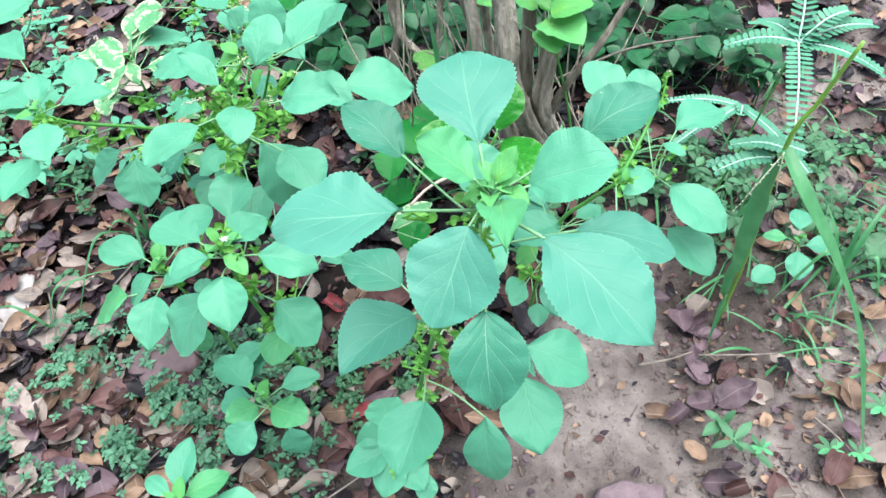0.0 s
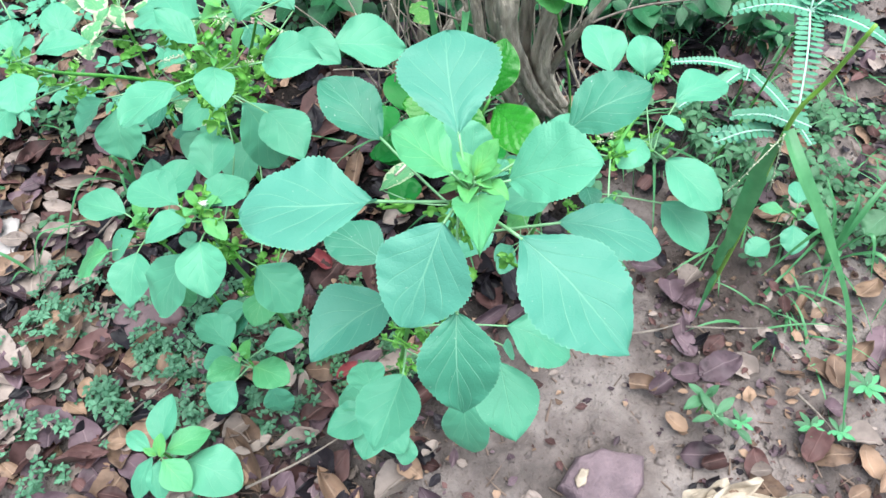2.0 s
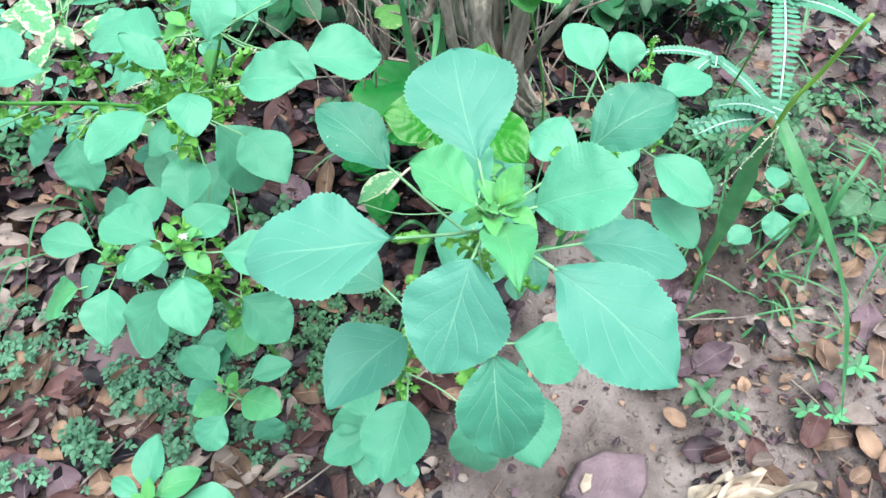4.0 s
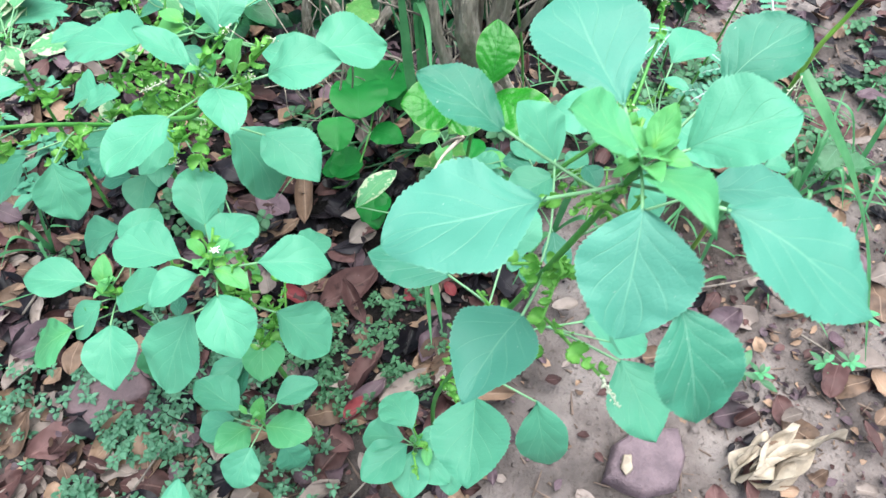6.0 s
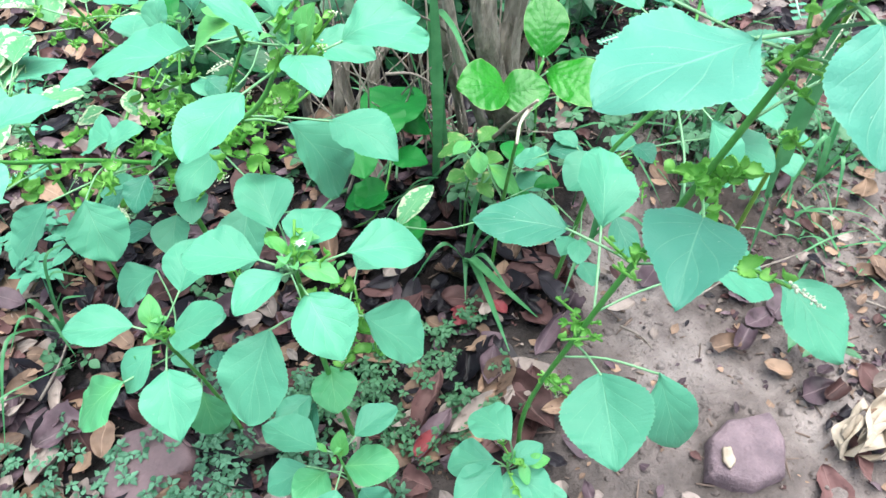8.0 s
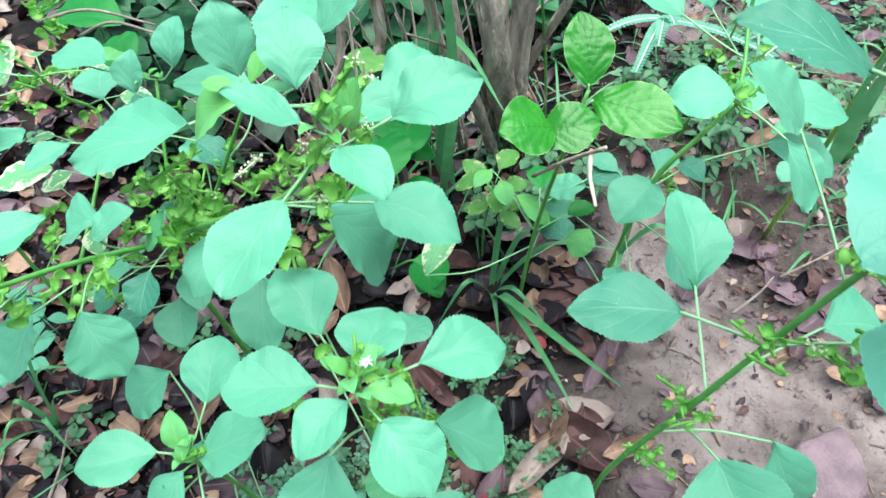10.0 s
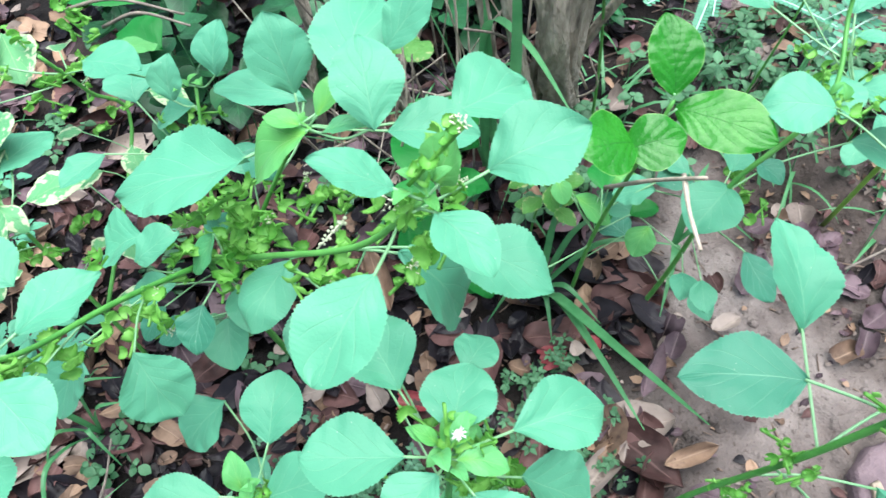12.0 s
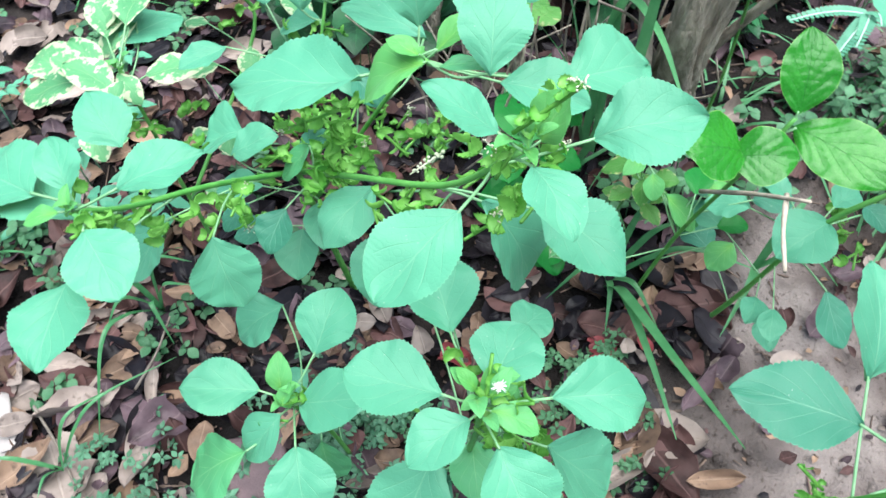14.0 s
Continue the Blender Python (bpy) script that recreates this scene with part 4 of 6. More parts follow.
stem(pW, [(0.224, 0.232, -0.01), (0.224, 0.232, 0.012), (0.224, 0.232, 0.025)], 0.0012, 0.0009)
leaf(pW, (0.224, 0.233, 0.025), 135, -18, 0.0163, 0.0065, M_WEED, kind="elliptic", teeth=0, rows=14, cols=4)
leaf(pW, (0.224, 0.233, 0.025), 31, -41, 0.0154, 0.0061, M_WEED, kind="elliptic", teeth=0, rows=14, cols=4)
leaf(pW, (0.224, 0.233, 0.025), -155, -13, 0.0216, 0.0086, M_WEED, kind="elliptic", teeth=0, rows=14, cols=4)
leaf(pW, (0.225, 0.231, 0.025), -65, 13, 0.0216, 0.0086, M_WEED, kind="elliptic", teeth=0, rows=14, cols=4)
leaf(pW, (0.224, 0.232, 0.025), -97, 32, 0.0095, 0.0038, M_WEED, kind="elliptic", teeth=0, rows=14, cols=4)
leaf(pW, (0.224, 0.233, 0.025), -34, -70, 0.0106, 0.0043, M_WEED, kind="elliptic", teeth=0, rows=14, cols=4)
leaf(pW, (0.226, 0.218, 0.030), 108, -6, 0.0200, 0.0068, M_WEED, kind="elliptic", teeth=0, rows=14, cols=4)
leaf(pW, (0.227, 0.218, 0.030), 35, -5, 0.0209, 0.0071, M_WEED, kind="elliptic", teeth=0, rows=14, cols=4)
leaf(pW, (0.225, 0.217, 0.030), -173, 7, 0.0162, 0.0055, M_WEED, kind="elliptic", teeth=0, rows=14, cols=4)
leaf(pW, (0.228, 0.216, 0.030), -37, 8, 0.0151, 0.0051, M_WEED, kind="elliptic", teeth=0, rows=14, cols=4)
leaf(pW, (0.243, 0.210, 0.020), -58, -0, 0.0153, 0.0061, M_WEED, kind="elliptic", teeth=0, rows=14, cols=4)
for at, n, size in (((0.351, 0.236, 0.000), 8, 0.016), ((0.318, 0.202, 0.000), 6, 0.012), ((0.248, 0.215, 0.000), 6, 0.011), ((0.299, 0.207, 0.000), 7, 0.013)):
    pZ = plant("weed_plant", at, "tiny rosette weed with narrow leaves on bare soil", "plant", "rosette weeds")
    top = Vector(at) + Vector((0, 0, 0.018))
    stem(pZ, [Vector(at) - Vector((0, 0, 0.008)), Vector(at) + Vector((0.001, 0, 0.008)), top], 0.0011, 0.0008)
    for k in range(n):
        leaf(pZ, tuple(top), k * 137.5 + 40 * size * 100, -18 + 9 * (k % 4), size * (0.75 + 0.12 * (k % 4)), size * 0.34, M_FRESH if k % 3 else M_WEED, petiole=False, kind="elliptic", teeth=0, rows=14, cols=4)

pS = plant("weed_plant", (0.340, 0.384, 0.0), "small round-leaved weed seedling among thin grass", "plant", "copperleaf weeds")
stem(pS, [(0.340, 0.384, -0.005), (0.337, 0.382, 0.022), (0.334, 0.380, 0.046)], 0.0013, 0.0009)
leaf(pS, (0.330, 0.372, 0.044), -104, 18, 0.0270, 0.0230)
leaf(pS, (0.324, 0.384, 0.048), 165, 2, 0.0200, 0.0135, M_FRESH)
leaf(pS, (0.340, 0.378, 0.042), -20, 6, 0.0250, 0.0215)
leaf(pS, (0.338, 0.390, 0.048), 75, -5, 0.0230, 0.0190)
leaf(pS, (0.312, 0.366, 0.030), -160, 12, 0.0230, 0.0200)
bud(pS, (0.333, 0.380, 0.048), 4, 15, 0.009)
# flower spikes in the leaf joints
bracts_round(pA, (0.040, 0.188, 0.345), 0.016, 6, 3, 0.0022)
bracts_round(pA, (0.030, 0.198, 0.298), 0.016, 7, 4, 0.0028)
bracts_round(pA, (0.022, 0.208, 0.250), 0.010, 4, 5, 0.0022)
bracts_round(pA, (0.012, 0.219, 0.195), 0.009, 5, 6, 0.0022)
bracts_round(pA, (0.004, 0.232, 0.14), 0.012, 4, 7, 0.0022)
spike(pA, (0.031, 0.192, 0.270), (0.039, 0.157, 0.280), 7, 0.0037, False, 8)
catkin(pA, (0.037, 0.156, 0.283), (0.038, 0.144, 0.285), 8)
spike(pA, (0.026, 0.183, 0.260), (0.016, 0.193, 0.270), 7, 0.0029, True, 9)
spike(pA, (0.058, 0.192, 0.310), (0.067, 0.192, 0.300), 6, 0.0029, False, 11)
bracts_round(pB, (-0.090, 0.284, 0.205), 0.022, 7, 21, 0.0033)
bracts_round(pB, (-0.078, 0.283, 0.165), 0.020, 7, 22, 0.0033)
bracts_round(pB, (-0.098, 0.283, 0.232), 0.009, 4, 23, 0.0026)
bracts_round(pE, (-0.171, 0.336, 0.15), 0.009, 4, 24, 0.0026)
bracts_round(pD, (-0.075, 0.326, 0.292), 0.016, 7, 31, 0.0034)
bracts_round(pD, (-0.092, 0.358, 0.25), 0.026, 9, 32)
bracts_round(pD, (-0.118, 0.408, 0.21), 0.026, 9, 33)
bracts_round(pD, (-0.138, 0.452, 0.175), 0.026, 9, 34, 0.0034)
bracts_round(pD, (-0.105, 0.44, 0.185), 0.024, 8, 35)
bracts_round(pD, (-0.172, 0.421, 0.20), 0.018, 6, 36)
bracts_round(pD, (-0.211, 0.384, 0.255), 0.013, 5, 37, 0.0032)
bracts_round(pD, (-0.195, 0.40, 0.225), 0.016, 5, 38)
bracts_round(pD, (-0.113, 0.50, 0.205), 0.018, 5, 39, 0.003)
spike(pD, (-0.075, 0.325, 0.315), (-0.060, 0.318, 0.335), 6, 0.0024, True, 40)
spike(pD, (-0.060, 0.352, 0.284), (-0.044, 0.350, 0.300), 5, 0.0036, True, 41)
catkin(pD, (-0.093, 0.335, 0.302), (-0.104, 0.330, 0.303), 43)
spike(pD, (-0.102, 0.412, 0.250), (-0.138, 0.417, 0.240), 8, 0.0035, True, 42)
bracts_round(pR, (0.163, 0.345, 0.2), 0.02, 8, 51, 0.0028)
bracts_round(pR, (0.142, 0.325, 0.206), 0.012, 6, 52, 0.0025)
bracts_round(pR, (0.142, 0.345, 0.13), 0.024, 8, 53, 0.0028)
spike(pR, (0.174, 0.357, 0.240), (0.179, 0.369, 0.255), 9, 0.0025, True, 54)
spike(pR, (0.104, 0.297, 0.250), (0.122, 0.293, 0.260), 6, 0.0029, True, 55)
bracts_round(pV, (-0.205, 0.53, 0.14), 0.025, 6, 61, 0.0034)
bracts_round(pV, (-0.153, 0.611, 0.175), 0.03, 8, 63, 0.003)
bracts_round(pV, (-0.145, 0.642, 0.200), 0.03, 6, 64, 0.003)
bracts_round(pV, (-0.147, 0.613, 0.150), 0.03, 6, 65, 0.003)
bracts_round(pV, (-0.151, 0.629, 0.190), 0.03, 6, 66, 0.003)
bracts_round(pH, (-0.018, 0.227, 0.062), 0.008, 3, 62, 0.0026)

bracts_round(pD, (-0.119, 0.463, 0.190), 0.022, 7, 71, 0.003)
bracts_round(pD, (-0.098, 0.446, 0.200), 0.022, 8, 72, 0.003)
bracts_round(pD, (-0.084, 0.422, 0.210), 0.022, 8, 73, 0.003)
bracts_round(pD, (-0.123, 0.436, 0.170), 0.018, 6, 74, 0.003)

# shaded lower leaves, some in the leaf colour with shade painted in
under(pD, 9, 1, 0.06, 0.20, (M_LEAF, M_OLD_SHADED))
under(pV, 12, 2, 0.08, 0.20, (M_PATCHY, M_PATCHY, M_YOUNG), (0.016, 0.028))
under(pB, 2, 3, 0.05, 0.16, (M_LEAF, M_OLD_SHADED))
under(pE, 2, 4, 0.04, 0.11, (M_OLD_SHADED, M_LEAF), (0.015, 0.025))
under(pR, 9, 5, 0.05, 0.17, (M_LEAF, M_OLD_SHADED))
under(pG, 5, 7, 0.05, 0.14, (M_VINE, M_OLD_SHADED), (0.018, 0.030))

# growing tips
bud(pA, (0.046, 0.184, 0.368), 9, 1, 0.0115)
bud(pB, (-0.098, 0.282, 0.238), 9, 2, 0.0125)
bud(pB, (-0.081, 0.297, 0.200), 4, 3)
bud(pE, (-0.171, 0.336, 0.160), 7, 4, 0.011)
bud(pC, (-0.108, 0.260, 0.104), 4, 5, 0.007)
bud(pF, (-0.169, 0.206, 0.077), 4, 6, 0.007)
bud(pH, (-0.019, 0.228, 0.064), 6, 7, 0.007)
bud(pD, (-0.073, 0.322, 0.313), 7, 8, 0.010)
bud(pD, (-0.075, 0.428, 0.252), 7, 9)
bud(pD, (-0.213, 0.382, 0.268), 6, 10)
bud(pD, (-0.100, 0.508, 0.226), 5, 11)
bud(pR, (0.168, 0.350, 0.246), 6, 12)
bud(pR, (0.144, 0.325, 0.212), 5, 13)
bud(pV, (-0.214, 0.536, 0.193), 5, 14)

pN = plant("glossy_plant", (0.162, 0.500, 0.000), "low shrub sprout with rounded glossy light green leaves", "plant")
stem(pN, [pN.location, pN.location + Vector((-0.01, -0.012, 0.11)), (0.124, 0.466, 0.230)], 0.0018, 0.0012)
leaf(pN, (0.120, 0.471, 0.231), -57, -0, 0.0393, 0.0373, M_YOUNG, kind="round", teeth=0, wave=0.04)
leaf(pN, (0.118, 0.488, 0.231), 152, -21, 0.0222, 0.0189, M_YOUNG, kind="round", teeth=0, wave=0.04)
leaf(pN, (0.124, 0.467, 0.239), -6, -15, 0.0316, 0.0284, M_YOUNG, kind="round", teeth=0, wave=0.04)
leaf(pN, (0.121, 0.471, 0.223), -83, -0, 0.0282, 0.0254, M_YOUNG, kind="round", teeth=0, wave=0.04)
leaf(pN, (0.123, 0.471, 0.239), 67, -18, 0.0257, 0.0231, M_GLOSS, kind="round", teeth=0, wave=0.04)
leaf(pN, (0.088, 0.520, 0.215), 137, -0, 0.0175, 0.0140, M_YOUNG, kind="round", teeth=0, wave=0.04)

# ---- shrub base at the back ----


def bark_stem(owner, points, r0, r1, seed, sides=36, n=40):
    """A gnarled woody stem: long ribs, cracks and knots."""
    run = smooth_run(points, n)
    vs, fs = [], []
    for k, p in enumerate(run):
        t = k / (len(run) - 1)
        for s in range(sides):
            c = 2 * math.pi * s / sides + 0.8 * noise.noise(Vector((seed, p.z * 4, 0)))
            x, y = math.cos(c), math.sin(c)
            r = (r0 + (r1 - r0) * t) * (1 + 0.34 * noise.noise(Vector((x * 2.0 + seed, y * 2.0, p.z * 6))) + 0.30 * noise.noise(Vector((x * 5, y * 5 + seed, p.z * 16)))
                                        + 0.20 * noise.noise(Vector((x * 10 + seed, y * 10, p.z * 30))) + 0.10 * noise.noise(Vector((x * 9, y * 9 + seed, p.z * 130))))
            vs.append(p + Vector((math.cos(c) * r, math.sin(c) * r, 0)) - owner.location)
    for k in range(len(run) - 1):
        for s in range(sides):
            s2, q = (s + 1) % sides, k * sides
            fs.append((q + s, q + s2, q + sides + s2, q + sides + s))
    fs.append(tuple((len(run) - 1) * sides + s for s in range(sides)))
    return part("stem", mesh_of("stem", vs, fs, [M_BARK]), owner)


shrub = plant("shrub", (0.160, 0.535, 0.0), "old shrub base of several rough grey-brown woody stems", "shrub")
rs = random.Random(5)
foot = [(0.160, 0.535, -0.02), (0.150, 0.525, 0.03), (0.128, 0.500, 0.085)]
bark_stem(shrub, foot + [(0.108, 0.485, 0.135), (0.095, 0.472, 0.185), (0.090, 0.475, 0.25), (0.085, 0.50, 0.42), (0.07, 0.53, 0.7)], 0.0115, 0.0060, 1)
bark_stem(shrub, [(0.175, 0.540, -0.02), (0.162, 0.530, 0.03), (0.138, 0.505, 0.09), (0.126, 0.490, 0.14), (0.130, 0.488, 0.185), (0.142, 0.492, 0.26), (0.155, 0.51, 0.45), (0.16, 0.54, 0.7)], 0.0100, 0.0056, 2)
bark_stem(shrub, [(0.150, 0.545, -0.02), (0.140, 0.535, 0.04), (0.120, 0.515, 0.10), (0.112, 0.500, 0.16), (0.115, 0.502, 0.25), (0.11, 0.52, 0.45), (0.10, 0.55, 0.7)], 0.0062, 0.0042, 7, 28)
bark_stem(shrub, [(0.138, 0.530, -0.02), (0.124, 0.518, 0.03), (0.098, 0.495, 0.10), (0.078, 0.482, 0.16), (0.068, 0.484, 0.24), (0.05, 0.50, 0.42), (0.02, 0.53, 0.7)], 0.0052, 0.0034, 9, 24)
bark_stem(shrub, [(0.122, 0.560, -0.02), (0.110, 0.550, 0.06), (0.090, 0.535, 0.15), (0.075, 0.54, 0.3), (0.05, 0.56, 0.7)], 0.0046, 0.0034, 11, 20)
# a thinner branch leaves the foot towards the open side
bark_stem(shrub, [(0.136, 0.498, 0.115), (0.142, 0.484, 0.152), (0.152, 0.472, 0.185), (0.170, 0.468, 0.22), (0.21, 0.47, 0.30)], 0.0042, 0.0022, 12, 16, 20)
for k in range(4):
    x, y = -0.01 + 0.024 * k + rs.uniform(-0.006, 0.006), 0.625 + rs.uniform(-0.03, 0.05)
    bark_stem(shrub, [(x, y, -0.02), (x + rs.uniform(-0.012, 0.012), y, 0.07), (x + rs.uniform(-0.02, 0.02), y, 0.14), (x + rs.uniform(-0.05, 0.05), y + rs.uniform(0, 0.04), 0.36),
                      (x + rs.uniform(-0.1, 0.1), y + 0.05, 0.7)], rs.uniform(0.003, 0.0065), 0.003, 13 + k, 18, 24)
# thin side shoots
for a, b in (((0.122, 0.523, 0.100), (0.031, 0.465, 0.220)), ((0.149, 0.538, 0.120), (0.269, 0.525, 0.160)), ((-0.142, 0.653, 0.200), (-0.080, 0.600, 0.200)), ((-0.124, 0.636, 0.190), (-0.081, 0.588, 0.200)), ((-0.029, 0.590, 0.200), (-0.005, 0.599, 0.160)), ((0.026, 0.496, 0.150), (0.070, 0.484, 0.120))):
    m = ((a[0] + b[0]) / 2, (a[1] + b[1]) / 2, (a[2] + b[2]) / 2 + 0.01)
    stalk(shrub, "shoot", [a, m, b], 0.0013, 0.0007, M_BROWN, 6, 5)

# thin dry stalks and roots tangled round the woody stems
for k in range(52):
    x, y = rs.uniform(-0.03, 0.19), rs.uniform(0.50, 0.62)
    a = Vector((x, y, rs.uniform(-0.005, 0.05)))
    b = a + Vector((rs.gauss(0, 0.045), rs.gauss(0, 0.03), rs.uniform(0.02, 0.24)))
    stalk(shrub, "shoot", [a, a.lerp(b, 0.5) + Vector((rs.gauss(0, 0.012), rs.gauss(0, 0.012), 0)), b], rs.uniform(0.0006, 0.0015), 0.0005, M_BARK if k % 4 else M_TWIG, 5, 4)

# ---- white fluff caught on a leaf ----
fluff = plant("seed_fluff", (-0.093, 0.281, 0.246), "tuft of white seed fluff caught on a weed leaf", "fluff")
rf = random.Random(8)
vs, fs = [], []
for k in range(46):
    a, up, L = rf.uniform(0, 6.28), rf.uniform(-0.1, 0.7), rf.uniform(0.001, 0.003)
    way = Vector((math.cos(a), math.sin(a), up))
    tube_data([Vector((0, 0, 0)), way * L * 0.5 + Vector((0, 0, 0.0003)), way * L], [0.00022, 0.00018, 0.0001], 4, vs, fs)
part("fibres", mesh_of("fibres", vs, fs, [M_FLUFF]), fluff)

# ---- grass ----


def grass_blade(owner, points, width, mat=None):
    """A long keeled blade through the points, widest near its lower third."""
    run = smooth_run(points, 8)
    vs, fs = [], []
    for k, p in enumerate(run):
        t = k / (len(run) - 1)
        d = (run[min(k + 1, len(run) - 1)] - run[max(k - 1, 0)]).normalized()
        s = d.cross(Vector((0, 0, 1)))
        s = (s if s.length > 0.05 else Vector((1, 0, 0))).normalized()
        up = s.cross(d)
        w = width / 2 * (0.75 + 0.25 * min(1, t * 4)) * max(0.03, 1 - max(0.0, t - 0.45) / 0.55) ** 0.7
        for v in (-1, -0.45, 0, 0.45, 1):
            vs.append(p + s * w * v + up * (abs(v) * w * 0.35) - owner.location)
    for k in range(len(run) - 1):
        for i in range(4):
            a = k * 5 + i
            fs.append((a, a + 1, a + 6, a + 5))
    return part("blade", mesh_of("blade", vs, fs, [mat or M_GRASS]), owner)


def tuft(at, label, blades, width=0.004, name="grass_tuft"):
    g = plant(name, at, label, "grass", "grass tufts")
    for tip, lift in blades:
        a, b = Vector(at) + Vector((0, 0, 0.010)), Vector(tip) + Vector((0, 0, 0.012))
        m = a + (b - a) * 0.5 + Vector((0, 0, lift))
        grass_blade(g, [a, a + (m - a) * 0.5 + Vector((0, 0, lift * 0.3)), m, b], width)
    return g


gR = plant("grass_tuft", (0.255, 0.335, 0.0), "tall broad-bladed grass with an arching blade and thin seed heads", "grass", "grass tufts")
stalk(gR, "culm", [(0.262, 0.34, -0.01), (0.248, 0.32, 0.12), (0.228, 0.300, 0.250), (0.233, 0.295, 0.290), (0.236, 0.288, 0.330)], 0.0019, 0.0010, M_GRASSY, 6)
grass_blade(gR, [(0.228, 0.299, 0.250), (0.235, 0.277, 0.235), (0.255, 0.253, 0.200), (0.283, 0.230, 0.140), (0.298, 0.189, 0.060)], 0.0100)
grass_blade(gR, [(0.225, 0.298, 0.240), (0.226, 0.300, 0.190), (0.231, 0.304, 0.120), (0.232, 0.299, 0.030)], 0.0115)

for a, b in (((0.226, 0.296, 0.250), (0.207, 0.295, 0.200)), ((0.225, 0.295, 0.250), (0.233, 0.294, 0.200))):
    rb = random.Random(3)
    vs, fs = tube_data([Vector(a) - gR.location, Vector(b) - gR.location], [0.0004, 0.0003], 4)
    for k in range(16):
        p = Vector(a).lerp(Vector(b), k / 16) - gR.location
        tube_data([p, p + Vector((rb.uniform(-1, 1), rb.uniform(-1, 1), 0.3)) * 0.0016], [0.0007, 0.0003], 4, vs, fs)
    part("seed_head", mesh_of("seed_head", vs, fs, [M_SEED]), gR, "thin pale grass seed head")
gT = tuft((0.047, 0.412, 0.0), "spreading tuft of broad green grass blades on leaf litter", [((0.110, 0.412, 0.045), 0.03), ((-0.002, 0.408, 0.008), 0.030), ((0.128, 0.366, 0.040), 0.035), ((0.026, 0.372, 0.008), 0.018), ((0.060, 0.362, 0.008), 0.022), ((0.081, 0.430, 0.070), 0.03)], 0.0050)
grass_blade(gT, [(0.047, 0.412, -0.004), (0.041, 0.396, 0.030), (0.033, 0.373, 0.064), (0.019, 0.302, 0.120), (0.007, 0.250, 0.166)], 0.0078)
grass_blade(gT, [(0.049, 0.410, -0.004), (0.042, 0.395, 0.032), (0.032, 0.368, 0.064), (0.018, 0.318, 0.088), (0.008, 0.276, 0.096)], 0.0064)
tuft((0.150, 0.385, 0.0), "few broad grass blades beside bare clay", [((0.097, 0.344, 0.006), 0.022), ((0.185, 0.402, 0.050), 0.03), ((0.190, 0.350, 0.010), 0.03)], 0.0062)
tuft((-0.26, 0.494, 0.0), "spreading tuft of green grass on leaf litter", [((-0.293, 0.475, 0.020), 0.03), ((-0.223, 0.491, 0.050), 0.04), ((-0.223, 0.522, 0.060), 0.04), ((-0.253, 0.458, 0.010), 0.03), ((-0.279, 0.506, 0.020), 0.03), ((-0.227, 0.474, 0.050), 0.02), ((-0.311, 0.407, 0.000), 0.05)], 0.0042)
gW = tuft((0.078, 0.525, 0.0), "upright broad-bladed grass beside woody stems", [((0.040, 0.545, 0.200), 0.03), ((0.098, 0.505, 0.120), 0.05), ((0.020, 0.520, 0.160), 0.03)], 0.0065)
grass_blade(gW, [(0.078, 0.525, -0.005), (0.073, 0.515, 0.10), (0.066, 0.495, 0.185), (0.060, 0.451, 0.204), (0.046, 0.394, 0.206)], 0.0072)
grass_blade(gW, [(0.070, 0.520, -0.005), (0.056, 0.475, 0.10), (0.043, 0.440, 0.18), (0.037, 0.428, 0.25), (0.030, 0.424, 0.33)], 0.0078)
grass_blade(gW, [(0.085, 0.522, -0.005), (0.072, 0.505, 0.12), (0.066, 0.503, 0.22), (0.062, 0.512, 0.33)], 0.0056)
tuft((0.36, 0.35, 0.0), "loose thin grass growing on damp soil", [((0.430, 0.413, 0.060), 0.03), ((0.363, 0.367, 0.080), 0.03), ((0.328, 0.306, 0.020), 0.04), ((0.398, 0.293, 0.020), 0.04), ((0.368, 0.311, 0.040), 0.05), ((0.343, 0.386, 0.080), 0.02), ((0.299, 0.337, 0.010), 0.06)], 0.0050)
tuft((0.43, 0.36, 0.0), "loose thin grass growing on damp soil", [((0.457, 0.388, 0.060), 0.03), ((0.372, 0.286, 0.010), 0.05), ((0.440, 0.304, 0.020), 0.04), ((0.390, 0.423, 0.060), 0.04)], 0.0046)
tuft((0.30, 0.43, 0.0), "loose thin grass growing among weeds", [((0.254, 0.421, 0.050), 0.04), ((0.313, 0.420, 0.080), 0.03), ((0.365, 0.445, 0.080), 0.03), ((0.281, 0.367, 0.020), 0.05)], 0.004)
tuft((-0.335, 0.40, 0.0), "small grass tuft at the edge of a weed mat", [((-0.341, 0.378, 0.020), 0.01), ((-0.381, 0.413, 0.020), 0.02), ((-0.286, 0.435, 0.020), 0.03), ((-0.247, 0.437, 0.030), 0.03)], 0.003)

# ---- feathery weed ----


